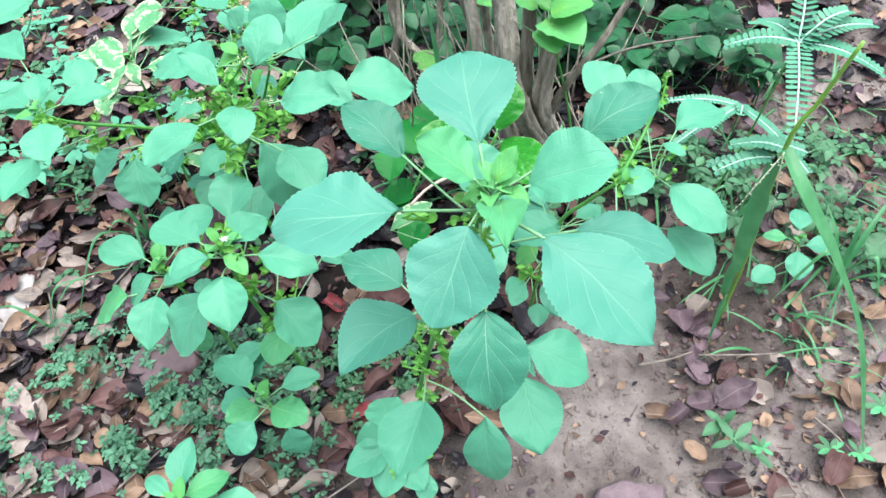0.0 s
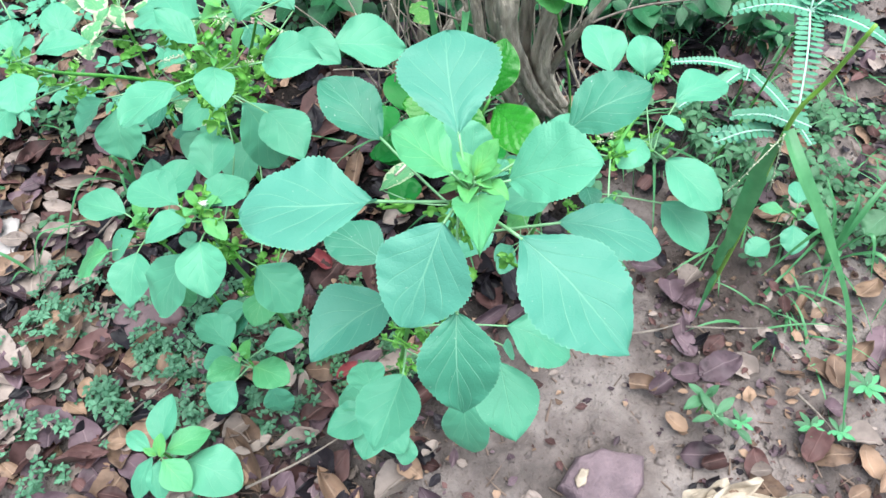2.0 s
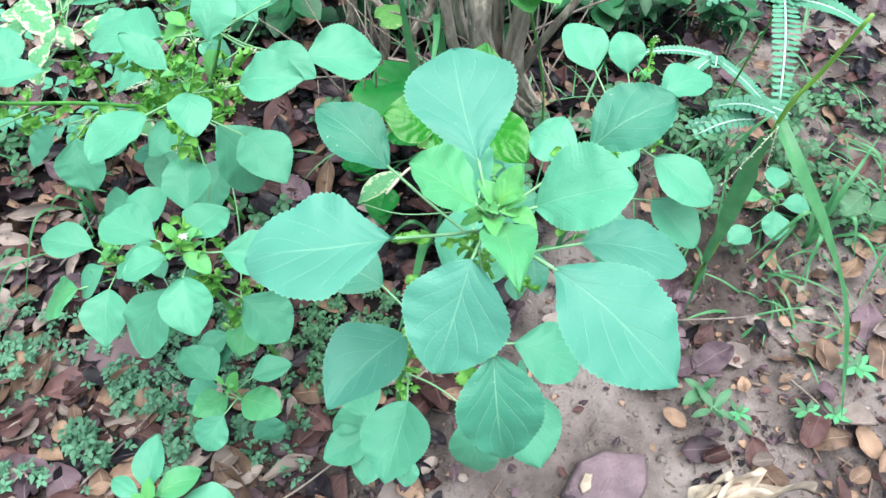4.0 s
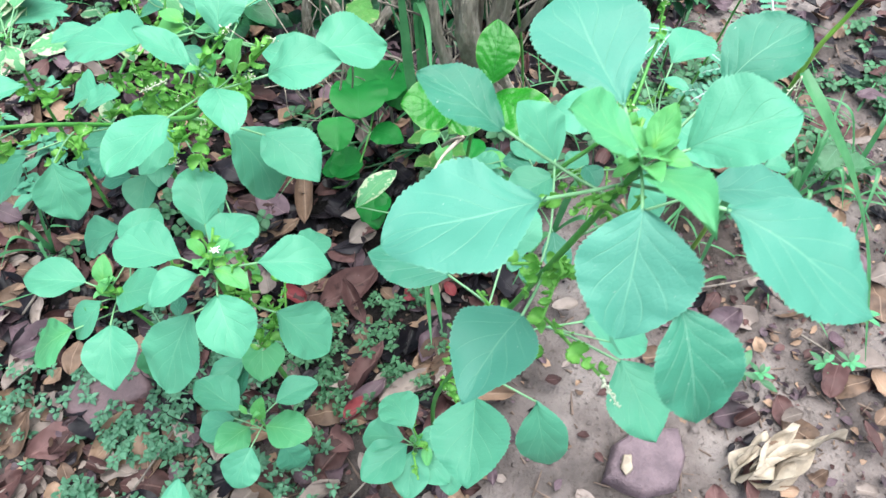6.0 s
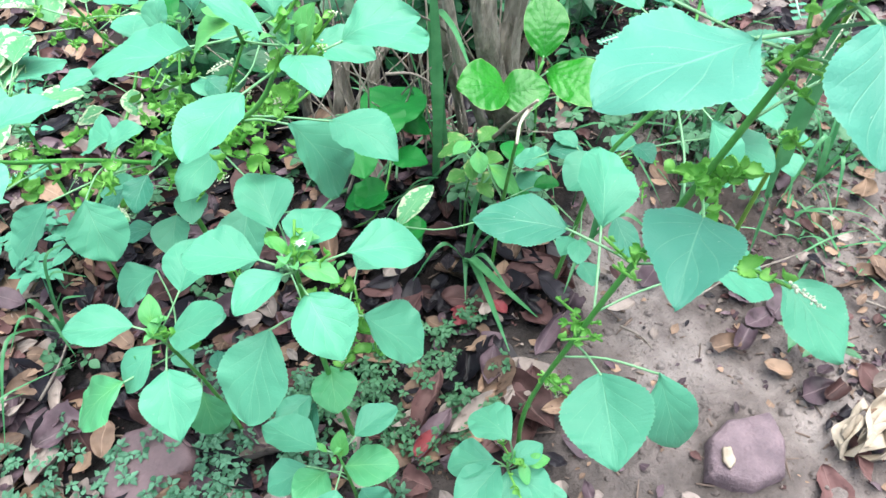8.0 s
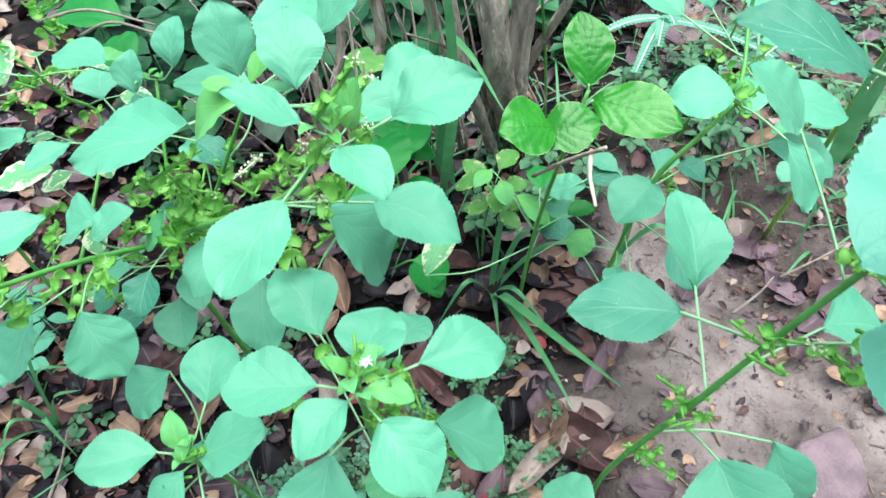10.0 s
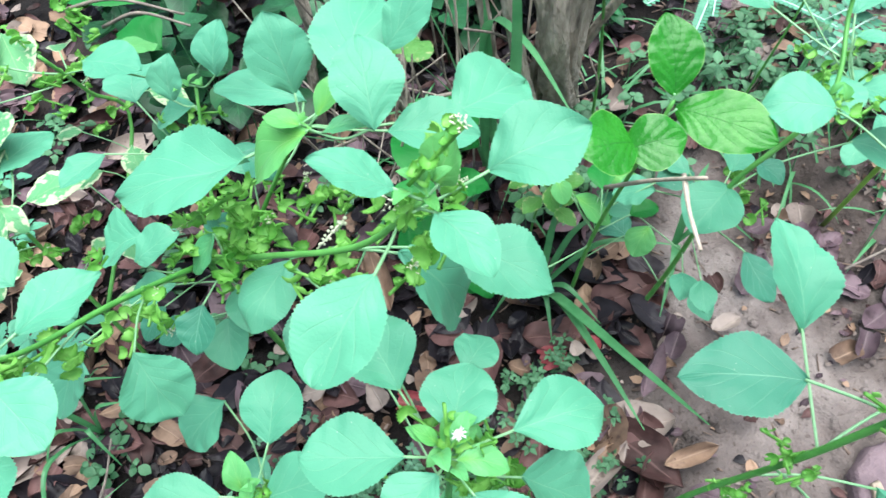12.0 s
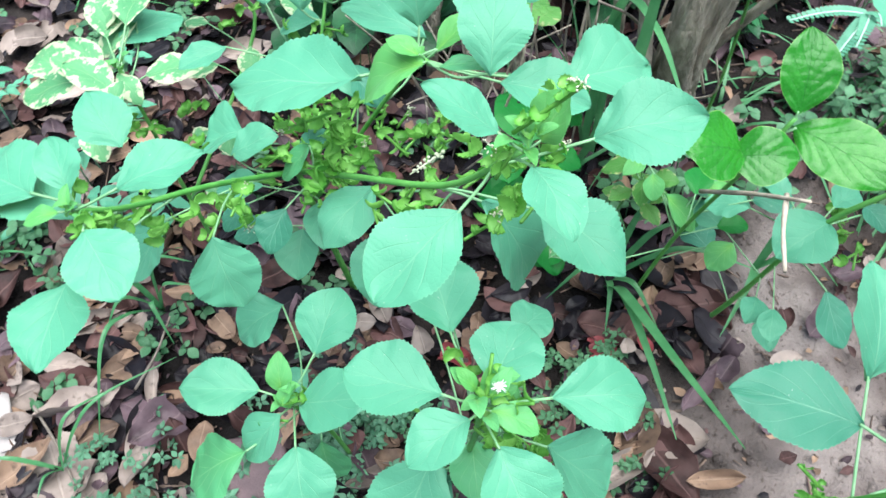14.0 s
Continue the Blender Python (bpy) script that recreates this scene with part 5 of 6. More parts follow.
def frond(owner, base, tip, leaflet=0.0098, lift=0.006):
    """A feathered leaf: a thin rib with pairs of oblong leaflets."""
    a, b = Vector(base) - owner.location, Vector(tip) - owner.location
    d = (b - a)
    L = d.length
    d.normalize()
    s = d.cross(Vector((0, 0, 1))).normalized()
    run = [a + d * L * k / 8 + Vector((0, 0, lift * math.sin(math.pi * k / 8))) for k in range(9)]
    vs, fs = tube_data(run, [0.0008] * 9, 5)
    ribs = len(fs)
    n = max(6, int(L / 0.0040))
    for k in range(n):
        t = (k + 0.8) / n
        p = a + d * L * t + Vector((0, 0, lift * math.sin(math.pi * t)))
        size = leaflet * (0.65 + 0.35 * math.sin(math.pi * min(1, t + 0.15)))
        for sg in (-1, 1):
            way = (s * sg + d * 0.22 + Vector((0, 0, 0.15))).normalized()
            side = way.cross(Vector((0, 0, 1))).normalized() * 0.0019
            q = len(vs)
            for u, w in ((0.04, 0.35), (0.25, 0.9), (0.6, 1.0), (0.85, 0.8), (0.98, 0.35)):
                vs += [p + way * size * u - side * w, p + way * size * u + side * w + Vector((0, 0, 0.0003))]
            for j in range(4):
                fs.append((q + 2 * j, q + 2 * j + 1, q + 2 * j + 3, q + 2 * j + 2))
    return part("frond", mesh_of("frond", vs, fs, [M_FEATHER, M_RIB], slots=[1] * ribs + [0] * (len(fs) - ribs)), owner)


M_FEATHER = plain_material("feather_leaflet", (0.040, 0.185, 0.105), (0.080, 0.265, 0.165), 90, 0.5, 0.2, 0.0002, 0.2)
M_RIB = plain_material("frond_rib", (0.25, 0.44, 0.34), (0.36, 0.52, 0.43), 90, 0.5, 0.1, 0.0002)
fc = (0.296, 0.429, 0.220)
pP = plant("feathery_weed", (fc[0] - 0.015, fc[1] + 0.03, 0.0), "feathery weed with ladder-like fronds of tiny paired leaflets", "plant")
stem(pP, [(fc[0] - 0.015, fc[1] + 0.03, -0.01), (fc[0] - 0.006, fc[1] + 0.012, 0.11), fc], 0.0015, 0.001)
for tip in ((0.252, 0.446, 0.210), (0.282, 0.470, 0.210), (0.354, 0.439, 0.220), (0.355, 0.409, 0.200), (0.277, 0.364, 0.190), (0.308, 0.463, 0.240), (0.335, 0.445, 0.230)):
    frond(pP, fc, tip)
for a, b in (((0.291, 0.380, 0.160), (0.256, 0.402, 0.150)), ((0.282, 0.385, 0.150), (0.241, 0.386, 0.140)), ((0.309, 0.386, 0.150), (0.259, 0.403, 0.150)), ((0.270, 0.394, 0.130), (0.250, 0.413, 0.120))):
    frond(pP, a, b, 0.0085)
pQ = plant("feathery_weed", (0.341, 0.550, 0.000), "small feathery weed with fine paired leaflets among undergrowth", "plant")
for tip in ((0.298, 0.514, 0.060), (0.259, 0.499, 0.060), (0.267, 0.558, 0.060), (0.363, 0.444, 0.060), (0.330, 0.527, 0.060)):
    frond(pQ, (pQ.location.x, pQ.location.y, 0.05), tip, 0.007)
stem(pQ, [pQ.location, pQ.location + Vector((0, 0, 0.03)), pQ.location + Vector((0, 0, 0.052))], 0.0012, 0.0009)

# ---- stones, twigs and the crumpled dry leaf ----


def slab(name, label, at, size, turn, mat, seed, lift=0.006):
    """A flattish worn stone."""
    bm = bmesh.new()
    bmesh.ops.create_icosphere(bm, subdivisions=3, radius=1.0)
    for v in bm.verts:
        k = 1 + 0.22 * noise.noise(v.co * 1.3 + Vector((seed, 0, 0))) + 0.07 * noise.noise(v.co * 4 + Vector((seed, 3, 0)))
        a = math.atan2(v.co.y, v.co.x)
        k *= 1 + 0.10 * math.cos(5 * a + seed)
        v.co = Vector((v.co.x * k * size[0], v.co.y * k * size[1], max(-0.7, min(0.62, v.co.z * 1.6)) * size[2] * (1 + 0.1 * noise.noise(v.co * 3))))
    me = bpy.data.meshes.new(name)
    bm.to_mesh(me)
    bm.free()
    me.materials.append(mat)
    me.polygons.foreach_set("use_smooth", [True] * len(me.polygons))
    ob = new(name, me)
    ob.matrix_world = pose(at[0], at[1], height(at[0], at[1]) + lift, 4, -3, turn)
    return tagged(ob, label, "stone")


def flat_stone(label, corners, thick, mat, seed):
    """A broken slab: an angular outline, a chipped edge, a nearly flat top."""
    n, rings = 8, ((1.06, -0.5), (1.04, 0.45), (0.97, 0.82), (0.90, 1.0), (0.62, 1.04), (0.30, 1.02))
    cx, cy = sum(c[0] for c in corners) / len(corners), sum(c[1] for c in corners) / len(corners)
    edge = [Vector(a).lerp(Vector(b), k / n) for a, b in zip(corners, corners[1:] + corners[:1]) for k in range(n)]
    vs, fs, m = [], [], len(edge)
    for q, z in rings:
        for p in edge:
            j = 1 + 0.05 * noise.noise(Vector((p.x * 90, p.y * 90, seed + z)))
            x, y = (p.x - cx) * q * j, (p.y - cy) * q * j
            vs.append((x, y, thick * z + 0.0022 * noise.noise(Vector((x * 60, y * 60, seed)))))
    vs.append((0, 0, thick * 1.02))
    for k in range(len(rings) - 1):
        for i in range(m):
            i2 = (i + 1) % m
            fs.append((k * m + i, k * m + i2, (k + 1) * m + i2, (k + 1) * m + i))
    fs += [((len(rings) - 1) * m + i, (len(rings) - 1) * m + (i + 1) % m, len(vs) - 1) for i in range(m)]
    ob = new("stone", mesh_of("stone", vs, fs, [mat]))
    ob.location = (cx, cy, height(cx, cy))
    return tagged(ob, label, "stone")


flat_stone("flat angular mauve-pink stone lying on damp clay", [(0.129, 0.162), (0.152, 0.160), (0.169, 0.178), (0.173, 0.198), (0.144, 0.206), (0.124, 0.201), (0.108, 0.181)], 0.011, M_STONE, 2.0)
slab("stone", "rounded mauve stone half sunk among small weeds", (-0.223, 0.357, 0.000), (0.035, 0.027, 0.014), 30, M_DARKSTONE, 5.0, 0.011)
slab("stone", "pale grey stone at the edge of leaf litter", (-0.391, 0.430, 0.000), (0.03, 0.042, 0.008), 4, plain_material("grey_stone", (0.125, 0.110, 0.105), (0.340, 0.310, 0.300), 40, 0.85, 0.6, 0.0015), 8.0)
slab("pebble", "small cream pebble on a mauve stone", (0.124, 0.184, 0.012), (0.008, 0.004, 0.003), 60, M_PALE, 3.0, 0.016)


def twig(label, points, r0=0.0018, r1=0.0011, mat=None):
    o = new("twig")
    o.location = points[0]
    run = [p - o.location for p in smooth_run(points, 6)]
    vs, fs = tube_data(run, [(r0 + (r1 - r0) * k / (len(run) - 1)) * (1 + 0.25 * noise.noise(p * 150)) for k, p in enumerate(run)], 7)
    part("branch", mesh_of("branch", vs, fs, [mat or M_TWIG]), o)
    return tagged(o, label, "twig", "dry twigs")


twig("dry forked pale twig caught in a young shrub", [(0.043, 0.363, 0.184), (0.040, 0.335, 0.22), (0.036, 0.308, 0.252)], 0.0012, 0.0008)
twig("dry pale twig hanging down from a fork", [(0.041, 0.321, 0.237), (0.024, 0.303, 0.247), (0.012, 0.286, 0.252)], 0.0011, 0.0007)
for a, b in (((-0.126, 0.194, 0.012), (-0.049, 0.232, 0.012)), ((0.123, 0.304, 0.008), (0.133, 0.276, 0.006)), ((0.179, 0.298, 0.010), (0.224, 0.302, 0.015)), ((0.229, 0.300, 0.012), (0.291, 0.292, 0.015)), ((-0.251, 0.235, 0.010), (-0.171, 0.317, 0.012)), ((-0.354, 0.335, 0.010), (-0.291, 0.360, 0.010)), ((0.298, 0.246, 0.006), (0.325, 0.188, 0.008)), ((-0.284, 0.437, 0.015), (-0.251, 0.475, 0.030)), ((-0.352, 0.450, 0.010), (-0.329, 0.388, 0.010))):
    twig("thin dry brown twig lying on leaf litter", [a, ((a[0] + b[0]) / 2 + 0.003, (a[1] + b[1]) / 2 - 0.002, (a[2] + b[2]) / 2 + 0.002), b], 0.0011, 0.0006, M_BROWN)

cr = plant("dead_leaf", (0.224, 0.157, 0.000), "crumpled pale cream dead leaf curled into strips on soil", "dead leaf")
for k, (a, b, w, rl_) in enumerate((((0.191, 0.152, 0.010), (0.250, 0.170, 0.024), 0.020, 30), ((0.202, 0.152, 0.014), (0.284, 0.155, 0.016), 0.016, -20), ((0.203, 0.143, 0.010), (0.247, 0.151, 0.022), 0.018, 50),
                                   ((0.197, 0.158, 0.016), (0.227, 0.171, 0.020), 0.012, -40), ((0.204, 0.150, 0.012), (0.253, 0.155, 0.018), 0.022, 20), ((0.190, 0.151, 0.008), (0.214, 0.165, 0.024), 0.012, -50))):
    d = Vector(b) - Vector(a)
    strip = part("strip", blade_mesh(d.length, w, M_PALE, "elliptic", 0.10, 0.6, 0.30, 0, 26, 8, k * 1.9), cr)
    strip.matrix_basis = Matrix.Translation(Vector(a) - cr.location) @ Euler((radians(rl_), -math.asin(d.z / d.length), math.atan2(d.y, d.x))).to_matrix().to_4x4()

# ---- leaf litter ----


def litter_data(L, w, seed, rows=14, cols=8):
    """A dry oval leaf, cupped, twisted and bent; some are rolled up along the midrib, some torn off short."""
    r = random.Random(seed)
    cup, bend, twist = r.uniform(-0.25, 0.5), r.uniform(-0.2, 0.3), r.uniform(-0.6, 0.6)
    roll = r.choice((0.0, 0.0, 0.0, 0.9, 1.5))
    torn = r.choice((1.0, 1.0, 1.0, 0.72, 0.6))
    blunt, wide = r.uniform(0.55, 0.95), r.uniform(0.8, 1.05)
    vs, uvs, fs = [], [], []
    for j in range(rows + 1):
        q = j / rows
        for i in range(cols + 1):
            v = 2 * i / cols - 1
            u = q * (torn + (0.14 * noise.noise(Vector((v * 3, seed, 2))) if torn < 1 else 0.0))
            half = max(0.025, math.sin(math.pi * min(1.0, u) ** wide) ** blunt) * w / 2
            y = v * half * (1 + 0.20 * noise.noise(Vector((u * 4 + seed, 2.0 * (v > 0), 0))) + 0.10 * noise.noise(Vector((u * 14 + seed, 2.0 * (v > 0), 4))))
            z = cup * half * v * v + bend * L * (u - 0.5) ** 2 * 1.6 + twist * y * (u - 0.5)
            z += L * (0.09 * noise.noise(Vector((u * 3, v * 1.5, seed * 2.3))) + 0.03 * noise.noise(Vector((u * 8, v * 4, seed)))) + 0.06 * w * abs(v)
            if roll:
                a = roll * v * half / (w / 2)
                y, z = math.sin(a) / roll * w / 2, z + (1 - math.cos(a)) / roll * w / 2
            vs.append((L * (u - 0.5), y, z))
            uvs.append((u, (v + 1) / 2))
    for j in range(rows):
        for i in range(cols):
            a = j * (cols + 1) + i
            fs.append((a, a + cols + 1, a + cols + 2, a + 1))
    return vs, uvs, fs


SHAPES = [litter_data(L, L * q, k) for k, (L, q) in enumerate(((0.042, .56), (0.034, .62), (0.048, .50), (0.031, .66), (0.040, .60), (0.054, .46), (0.029, .66), (0.037, .54), (0.044, .62), (0.033, .5),
                                                              (0.046, .55), (0.038, .64), (0.050, .52), (0.035, .58), (0.030, .5), (0.041, .66)))]
KINDS = list(LITTER)
LITTER["crimson"] = litter_material("litter_crimson", (0.060, 0.012, 0.014), (0.210, 0.045, 0.050), (0.24, 0.11, 0.10), 0.42)
LMESH = {(c, k): mesh_of("fallen_leaf", s[0], s[2], [LITTER[c]], s[1]) for c in LITTER for k, s in enumerate(SHAPES)}
LLABEL = {"crimson": "fresh crimson fallen leaf lying on litter", "reddish_brown": "curled reddish-brown fallen leaf lying on damp soil", "tan": "dry tan oval fallen leaf lying on soil",
          "mauve_grey": "faded mauve-grey fallen leaf lying on soil", "dark_brown": "rotten blackish-brown fallen leaf, dark also for shaded gaps in the litter", "bleached": "bleached grey-beige fallen leaf on damp soil"}


def shares(x, y):
    """How the colours of the litter mix at a place; more blackish leaves where shade is painted in."""
    if bare(x, y) > 0.85:
        return (0.26, 0.30, 0.32, 0.0, 0.12)
    # high dark share behind the stems paints their shade into the litter
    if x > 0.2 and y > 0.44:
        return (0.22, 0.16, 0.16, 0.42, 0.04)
    if x > 0.2:
        return (0.17, 0.32, 0.24, 0.05, 0.22)
    if x < -0.27:
        return (0.17, 0.24, 0.20, 0.13, 0.26)
    if y < 0.31:
        return (0.17, 0.24, 0.23, 0.10, 0.26)
    # mostly blackish round the shrub foot, in place of deep shade
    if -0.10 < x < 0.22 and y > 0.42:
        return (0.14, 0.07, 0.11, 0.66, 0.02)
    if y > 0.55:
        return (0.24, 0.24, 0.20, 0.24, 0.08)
    # dark share raised for the shade below the weeds
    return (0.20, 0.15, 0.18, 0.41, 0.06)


def fallen(colour, k, x, y, z, heading, tip=0, side=0, size=1.0):
    ob = new("fallen_leaf", LMESH[colour, k])
    ob.matrix_world = pose(x, y, height(x, y) + z, tip, side, heading) @ Matrix.Scale(size, 4)
    return tagged(ob, LLABEL[colour], "fallen leaf", "fallen leaves")


def bare(x, y):
    """How much of the litter is washed away at a place: 1 on the bare clay."""
    c = x - 0.55 * y + 0.05 * noise.noise(Vector((x * 9, y * 9, 4)))
    a = min(1.0, max(0.0, (c + 0.13) / 0.05))
    far = min(1.0, max(0.0, (x - 0.20) / 0.06))
    return a * (1 - 0.45 * far)


# the leaves that catch the eye
for colour, k, at, hd, sz in (("crimson", 3, (-0.047, 0.283, 0.007), 20, 0.90), ("crimson", 7, (0.015, 0.364, 0.007), 165, 0.85), ("crimson", 3, (-0.078, 0.392, 0.007), 140, 1.00), ("crimson", 6, (0.047, 0.355, 0.007), 100, 0.50), ("mauve_grey", 0, (-0.264, 0.411, 0.006), 20, 1.35), ("tan", 4, (-0.319, 0.416, 0.006), 10, 1.00), ("mauve_grey", 3, (-0.305, 0.444, 0.006), 75, 1.00),
                              ("mauve_grey", 6, (-0.328, 0.437, 0.005), 50, 0.80), ("reddish_brown", 1, (-0.333, 0.462, 0.006), 150, 1.05), ("tan", 2, (-0.356, 0.409, 0.006), 30, 0.90),
                              ("dark_brown", 2, (-0.290, 0.458, 0.005), 110, 1.10), ("bleached", 5, (-0.273, 0.436, 0.006), 80, 0.55),
                              ("tan", 3, (0.182, 0.257, 0.000), 170, 1.05), ("mauve_grey", 0, (0.242, 0.350, 0.000), 60, 1.15), ("mauve_grey", 8, (-0.084, 0.257, 0.000), 100, 1.15),
                              ("reddish_brown", 1, (-0.062, 0.205, 0.000), 50, 1.1), ("tan", 2, (-0.132, 0.240, 0.000), 120, 0.8), ("mauve_grey", 4, (0.385, 0.274, 0.000), 60, 1.1),
                              ("tan", 3, (0.325, 0.258, 0.000), 140, 1.0), ("tan", 6, (0.339, 0.254, 0.000), 80, 1.0), ("tan", 4, (0.383, 0.246, 0.000), 70, 1.0),
                              ("mauve_grey", 6, (0.223, 0.263, 0.000), 0, 0.9), ("reddish_brown", 2, (-0.028, 0.386, 0.000), 20, 1.3), ("mauve_grey", 0, (0.235, 0.344, 0.000), 100, 1.15),
                              ("reddish_brown", 4, (-0.043, 0.285, -0.000), 160, 0.9), ("tan", 4, (-0.070, 0.290, 0.000), 170, 0.9), ("mauve_grey", 2, (0.227, 0.297, 0.000), 80, 0.7),
                              ("tan", 6, (0.337, 0.181, 0.000), 95, 0.9), ("tan", 6, (0.204, 0.223, 0.000), 130, 0.7), ("reddish_brown", 0, (0.070, 0.344, 0.000), 100, 1.0),
                              ("tan", 8, (-0.272, 0.420, 0.000), 15, 1.0), ("reddish_brown", 8, (0.031, 0.279, -0.000), 60, 1.1), ("tan", 0, (0.018, 0.304, 0.000), 10, 0.9),
                              ("reddish_brown", 5, (0.100, 0.373, 0.000), 110, 1.0), ("tan", 4, (0.060, 0.382, 0.000), 40, 1.0), ("mauve_grey", 7, (0.225, 0.292, 0.000), 120, 0.9),
                              ("mauve_grey", 7, (-0.308, 0.447, 0.000), 100, 1.0), ("dark_brown", 5, (-0.173, 0.575, -0.000), 150, 1.2), ("dark_brown", 2, (-0.174, 0.599, 0.000), 140, 1.2),
                              ("tan", 0, (-0.153, 0.613, 0.000), 160, 1.0), ("tan", 1, (-0.490, 0.911, 0.000), 10, 1.2), ("dark_brown", 8, (-0.427, 0.906, 0.000), 80, 1.4),
                              ("dark_brown", 2, (-0.165, 0.586, 0.004), 20, 1.15), ("dark_brown", 5, (-0.158, 0.566, 0.004), 150, 1.15), ("mauve_grey", 0, (-0.184, 0.584, 0.004), 70, 1.15),
                              ("mauve_grey", 8, (-0.145, 0.531, 0.004), 110, 1.15), ("dark_brown", 4, (-0.171, 0.505, 0.004), 60, 1.15), ("dark_brown", 10, (-0.133, 0.547, 0.004), 10, 1.15),
                              ("bleached", 8, (0.034, 0.298, 0.003), 150, 1.20), ("dark_brown", 1, (0.029, 0.317, 0.003), 60, 1.00), ("reddish_brown", 2, (0.025, 0.281, 0.003), 100, 1.30),
                              ("mauve_grey", 0, (0.228, 0.345, 0.003), 80, 0.95), ("mauve_grey", 3, (0.203, 0.256, 0.003), 30, 1.00), ("reddish_brown", 8, (0.089, 0.372, 0.003), 170, 1.20),
                              ("tan", 1, (0.064, 0.379, 0.003), 60, 1.00), ("mauve_grey", 4, (0.250, 0.266, 0.003), 20, 1.00), ("bleached", 12, (-0.341, 0.407, 0.003), 100, 1.30),
                              ("bleached", 8, (-0.332, 0.298, 0.003), 60, 1.30), ("reddish_brown", 4, (-0.204, 0.274, 0.003), 160, 1.00), ("mauve_grey", 2, (-0.289, 0.449, 0.003), 10, 1.00),
                              ("tan", 5, (-0.132, 0.218, 0.003), 120, 1.10), ("reddish_brown", 7, (-0.101, 0.211, 0.003), 60, 1.10), ("mauve_grey", 4, (-0.078, 0.193, 0.003), 80, 1.10)):
    fallen(colour, k, at[0], at[1], 0.008 + at[2], hd, 3, -3, sz)

rl = random.Random(11)
made, rest = 0, {c: ([], [], []) for c in KINDS}
spots = []
for k in range(12000):
    x, y = rl.uniform(-0.66, 0.72), rl.uniform(0.08, 1.15)
    if rl.random() < bare(x, y) * 0.93 or rl.random() < max(0.0, y - 0.6) * 0.9 or (x > 0.2 and y < 0.40 and rl.random() < 0.35):
        continue
    spots.append((x, y))
spots = spots[:5200]
spots.sort(key=lambda q: (q[0] - 0.0) ** 2 + (q[1] - 0.28) ** 2)
for n, (x, y) in enumerate(spots):
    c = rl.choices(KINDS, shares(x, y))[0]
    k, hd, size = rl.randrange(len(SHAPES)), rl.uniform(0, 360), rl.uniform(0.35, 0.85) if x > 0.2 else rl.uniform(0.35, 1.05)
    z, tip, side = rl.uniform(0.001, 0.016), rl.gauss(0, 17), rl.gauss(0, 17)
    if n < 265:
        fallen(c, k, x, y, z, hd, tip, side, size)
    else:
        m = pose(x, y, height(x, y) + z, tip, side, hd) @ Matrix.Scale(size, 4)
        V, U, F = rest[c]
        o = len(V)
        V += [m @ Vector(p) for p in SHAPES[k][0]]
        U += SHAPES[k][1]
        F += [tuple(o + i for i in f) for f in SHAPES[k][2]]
# litter thinning out all round
for k in range(2600):
    a, r = rl.uniform(0, 6.28), 0.6 + abs(rl.gauss(0, 0.55))
    x, y = 0.02 + math.cos(a) * r, 0.5 + math.sin(a) * r
    if (-0.66 < x < 0.72 and 0.08 < y < 1.15) or abs(x) > 2.8 or abs(y) > 2.8:
        continue
    c, q = rl.choices(KINDS, (0.25, 0.25, 0.25, 0.15, 0.10))[0], rl.randrange(len(SHAPES))
    m = pose(x, y, height(x, y) + rl.uniform(0.002, 0.012), rl.gauss(0, 12), rl.gauss(0, 12), rl.uniform(0, 360)) @ Matrix.Scale(rl.uniform(0.5, 1.2), 4)
    V, U, F = rest[c]
    o = len(V)
    V += [m @ Vector(p) for p in SHAPES[q][0]]
    U += SHAPES[q][1]
    F += [tuple(o + i for i in f) for f in SHAPES[q][2]]
# torn scraps of leaf everywhere
SCRAPS = [litter_data(0.009, 0.006, 90 + k, 3, 2) for k in range(8)]
for k in range(8000):
    x, y = rl.uniform(-0.5, 0.66), rl.uniform(0.08, 0.85) if k % 3 else rl.uniform(0.1, 0.36)
    if rl.random() < 0.82 * bare(x, y) * (x < 0.2):
        continue
    c = rl.choices(KINDS, (0.28, 0.24, 0.30, 0.08, 0.10))[0]
    sv, su, sf = SCRAPS[k % 8]
    m = pose(x, y, height(x, y) + rl.uniform(0.0005, 0.004), rl.gauss(0, 14), rl.gauss(0, 14), rl.uniform(0, 360)) @ Matrix.Scale(rl.choice((0.3, 0.45, 0.7, 1.1)), 4)
    V, U, F = rest[c]
    o = len(V)
    V += [m @ Vector(p) for p in sv]
    U += su
    F += [tuple(o + i for i in f) for f in sf]
for c in KINDS:
    V, U, F = rest[c]
    tagged(new("leaf_litter", mesh_of("leaf_litter", V, F, [LITTER[c]], U)), c.replace("_", " ") + " dead leaves covering the soil", "leaf litter", kind="stuff")

# crumbs, bits of bark and small stalks in the soil
V, F = [], []
for k in range(2600):
    x, y = rl.uniform(-0.5, 0.6), rl.uniform(0.1, 0.8)
    if rl.random() < 0.6 * bare(x, y):
        continue
    a, L = rl.uniform(0, 6.28), rl.choice((0.003, 0.004, 0.006, 0.012, 0.02))
    p = Vector((x, y, height(x, y) + 0.001))
    tube_data([p, p + Vector((math.cos(a) * L, math.sin(a) * L, rl.uniform(-0.001, 0.003)))], [rl.uniform(0.0005, 0.0014), 0.0005], 5, V, F)
tagged(new("soil_crumbs", mesh_of("soil_crumbs", V, F, [plain_material("soil_crumb", (0.033, 0.023, 0.0198), (0.172, 0.119, 0.092), 40, 0.9, 0.4, 0.0005)])), "brown crumbs and stalk bits on the soil", "debris", kind="stuff")

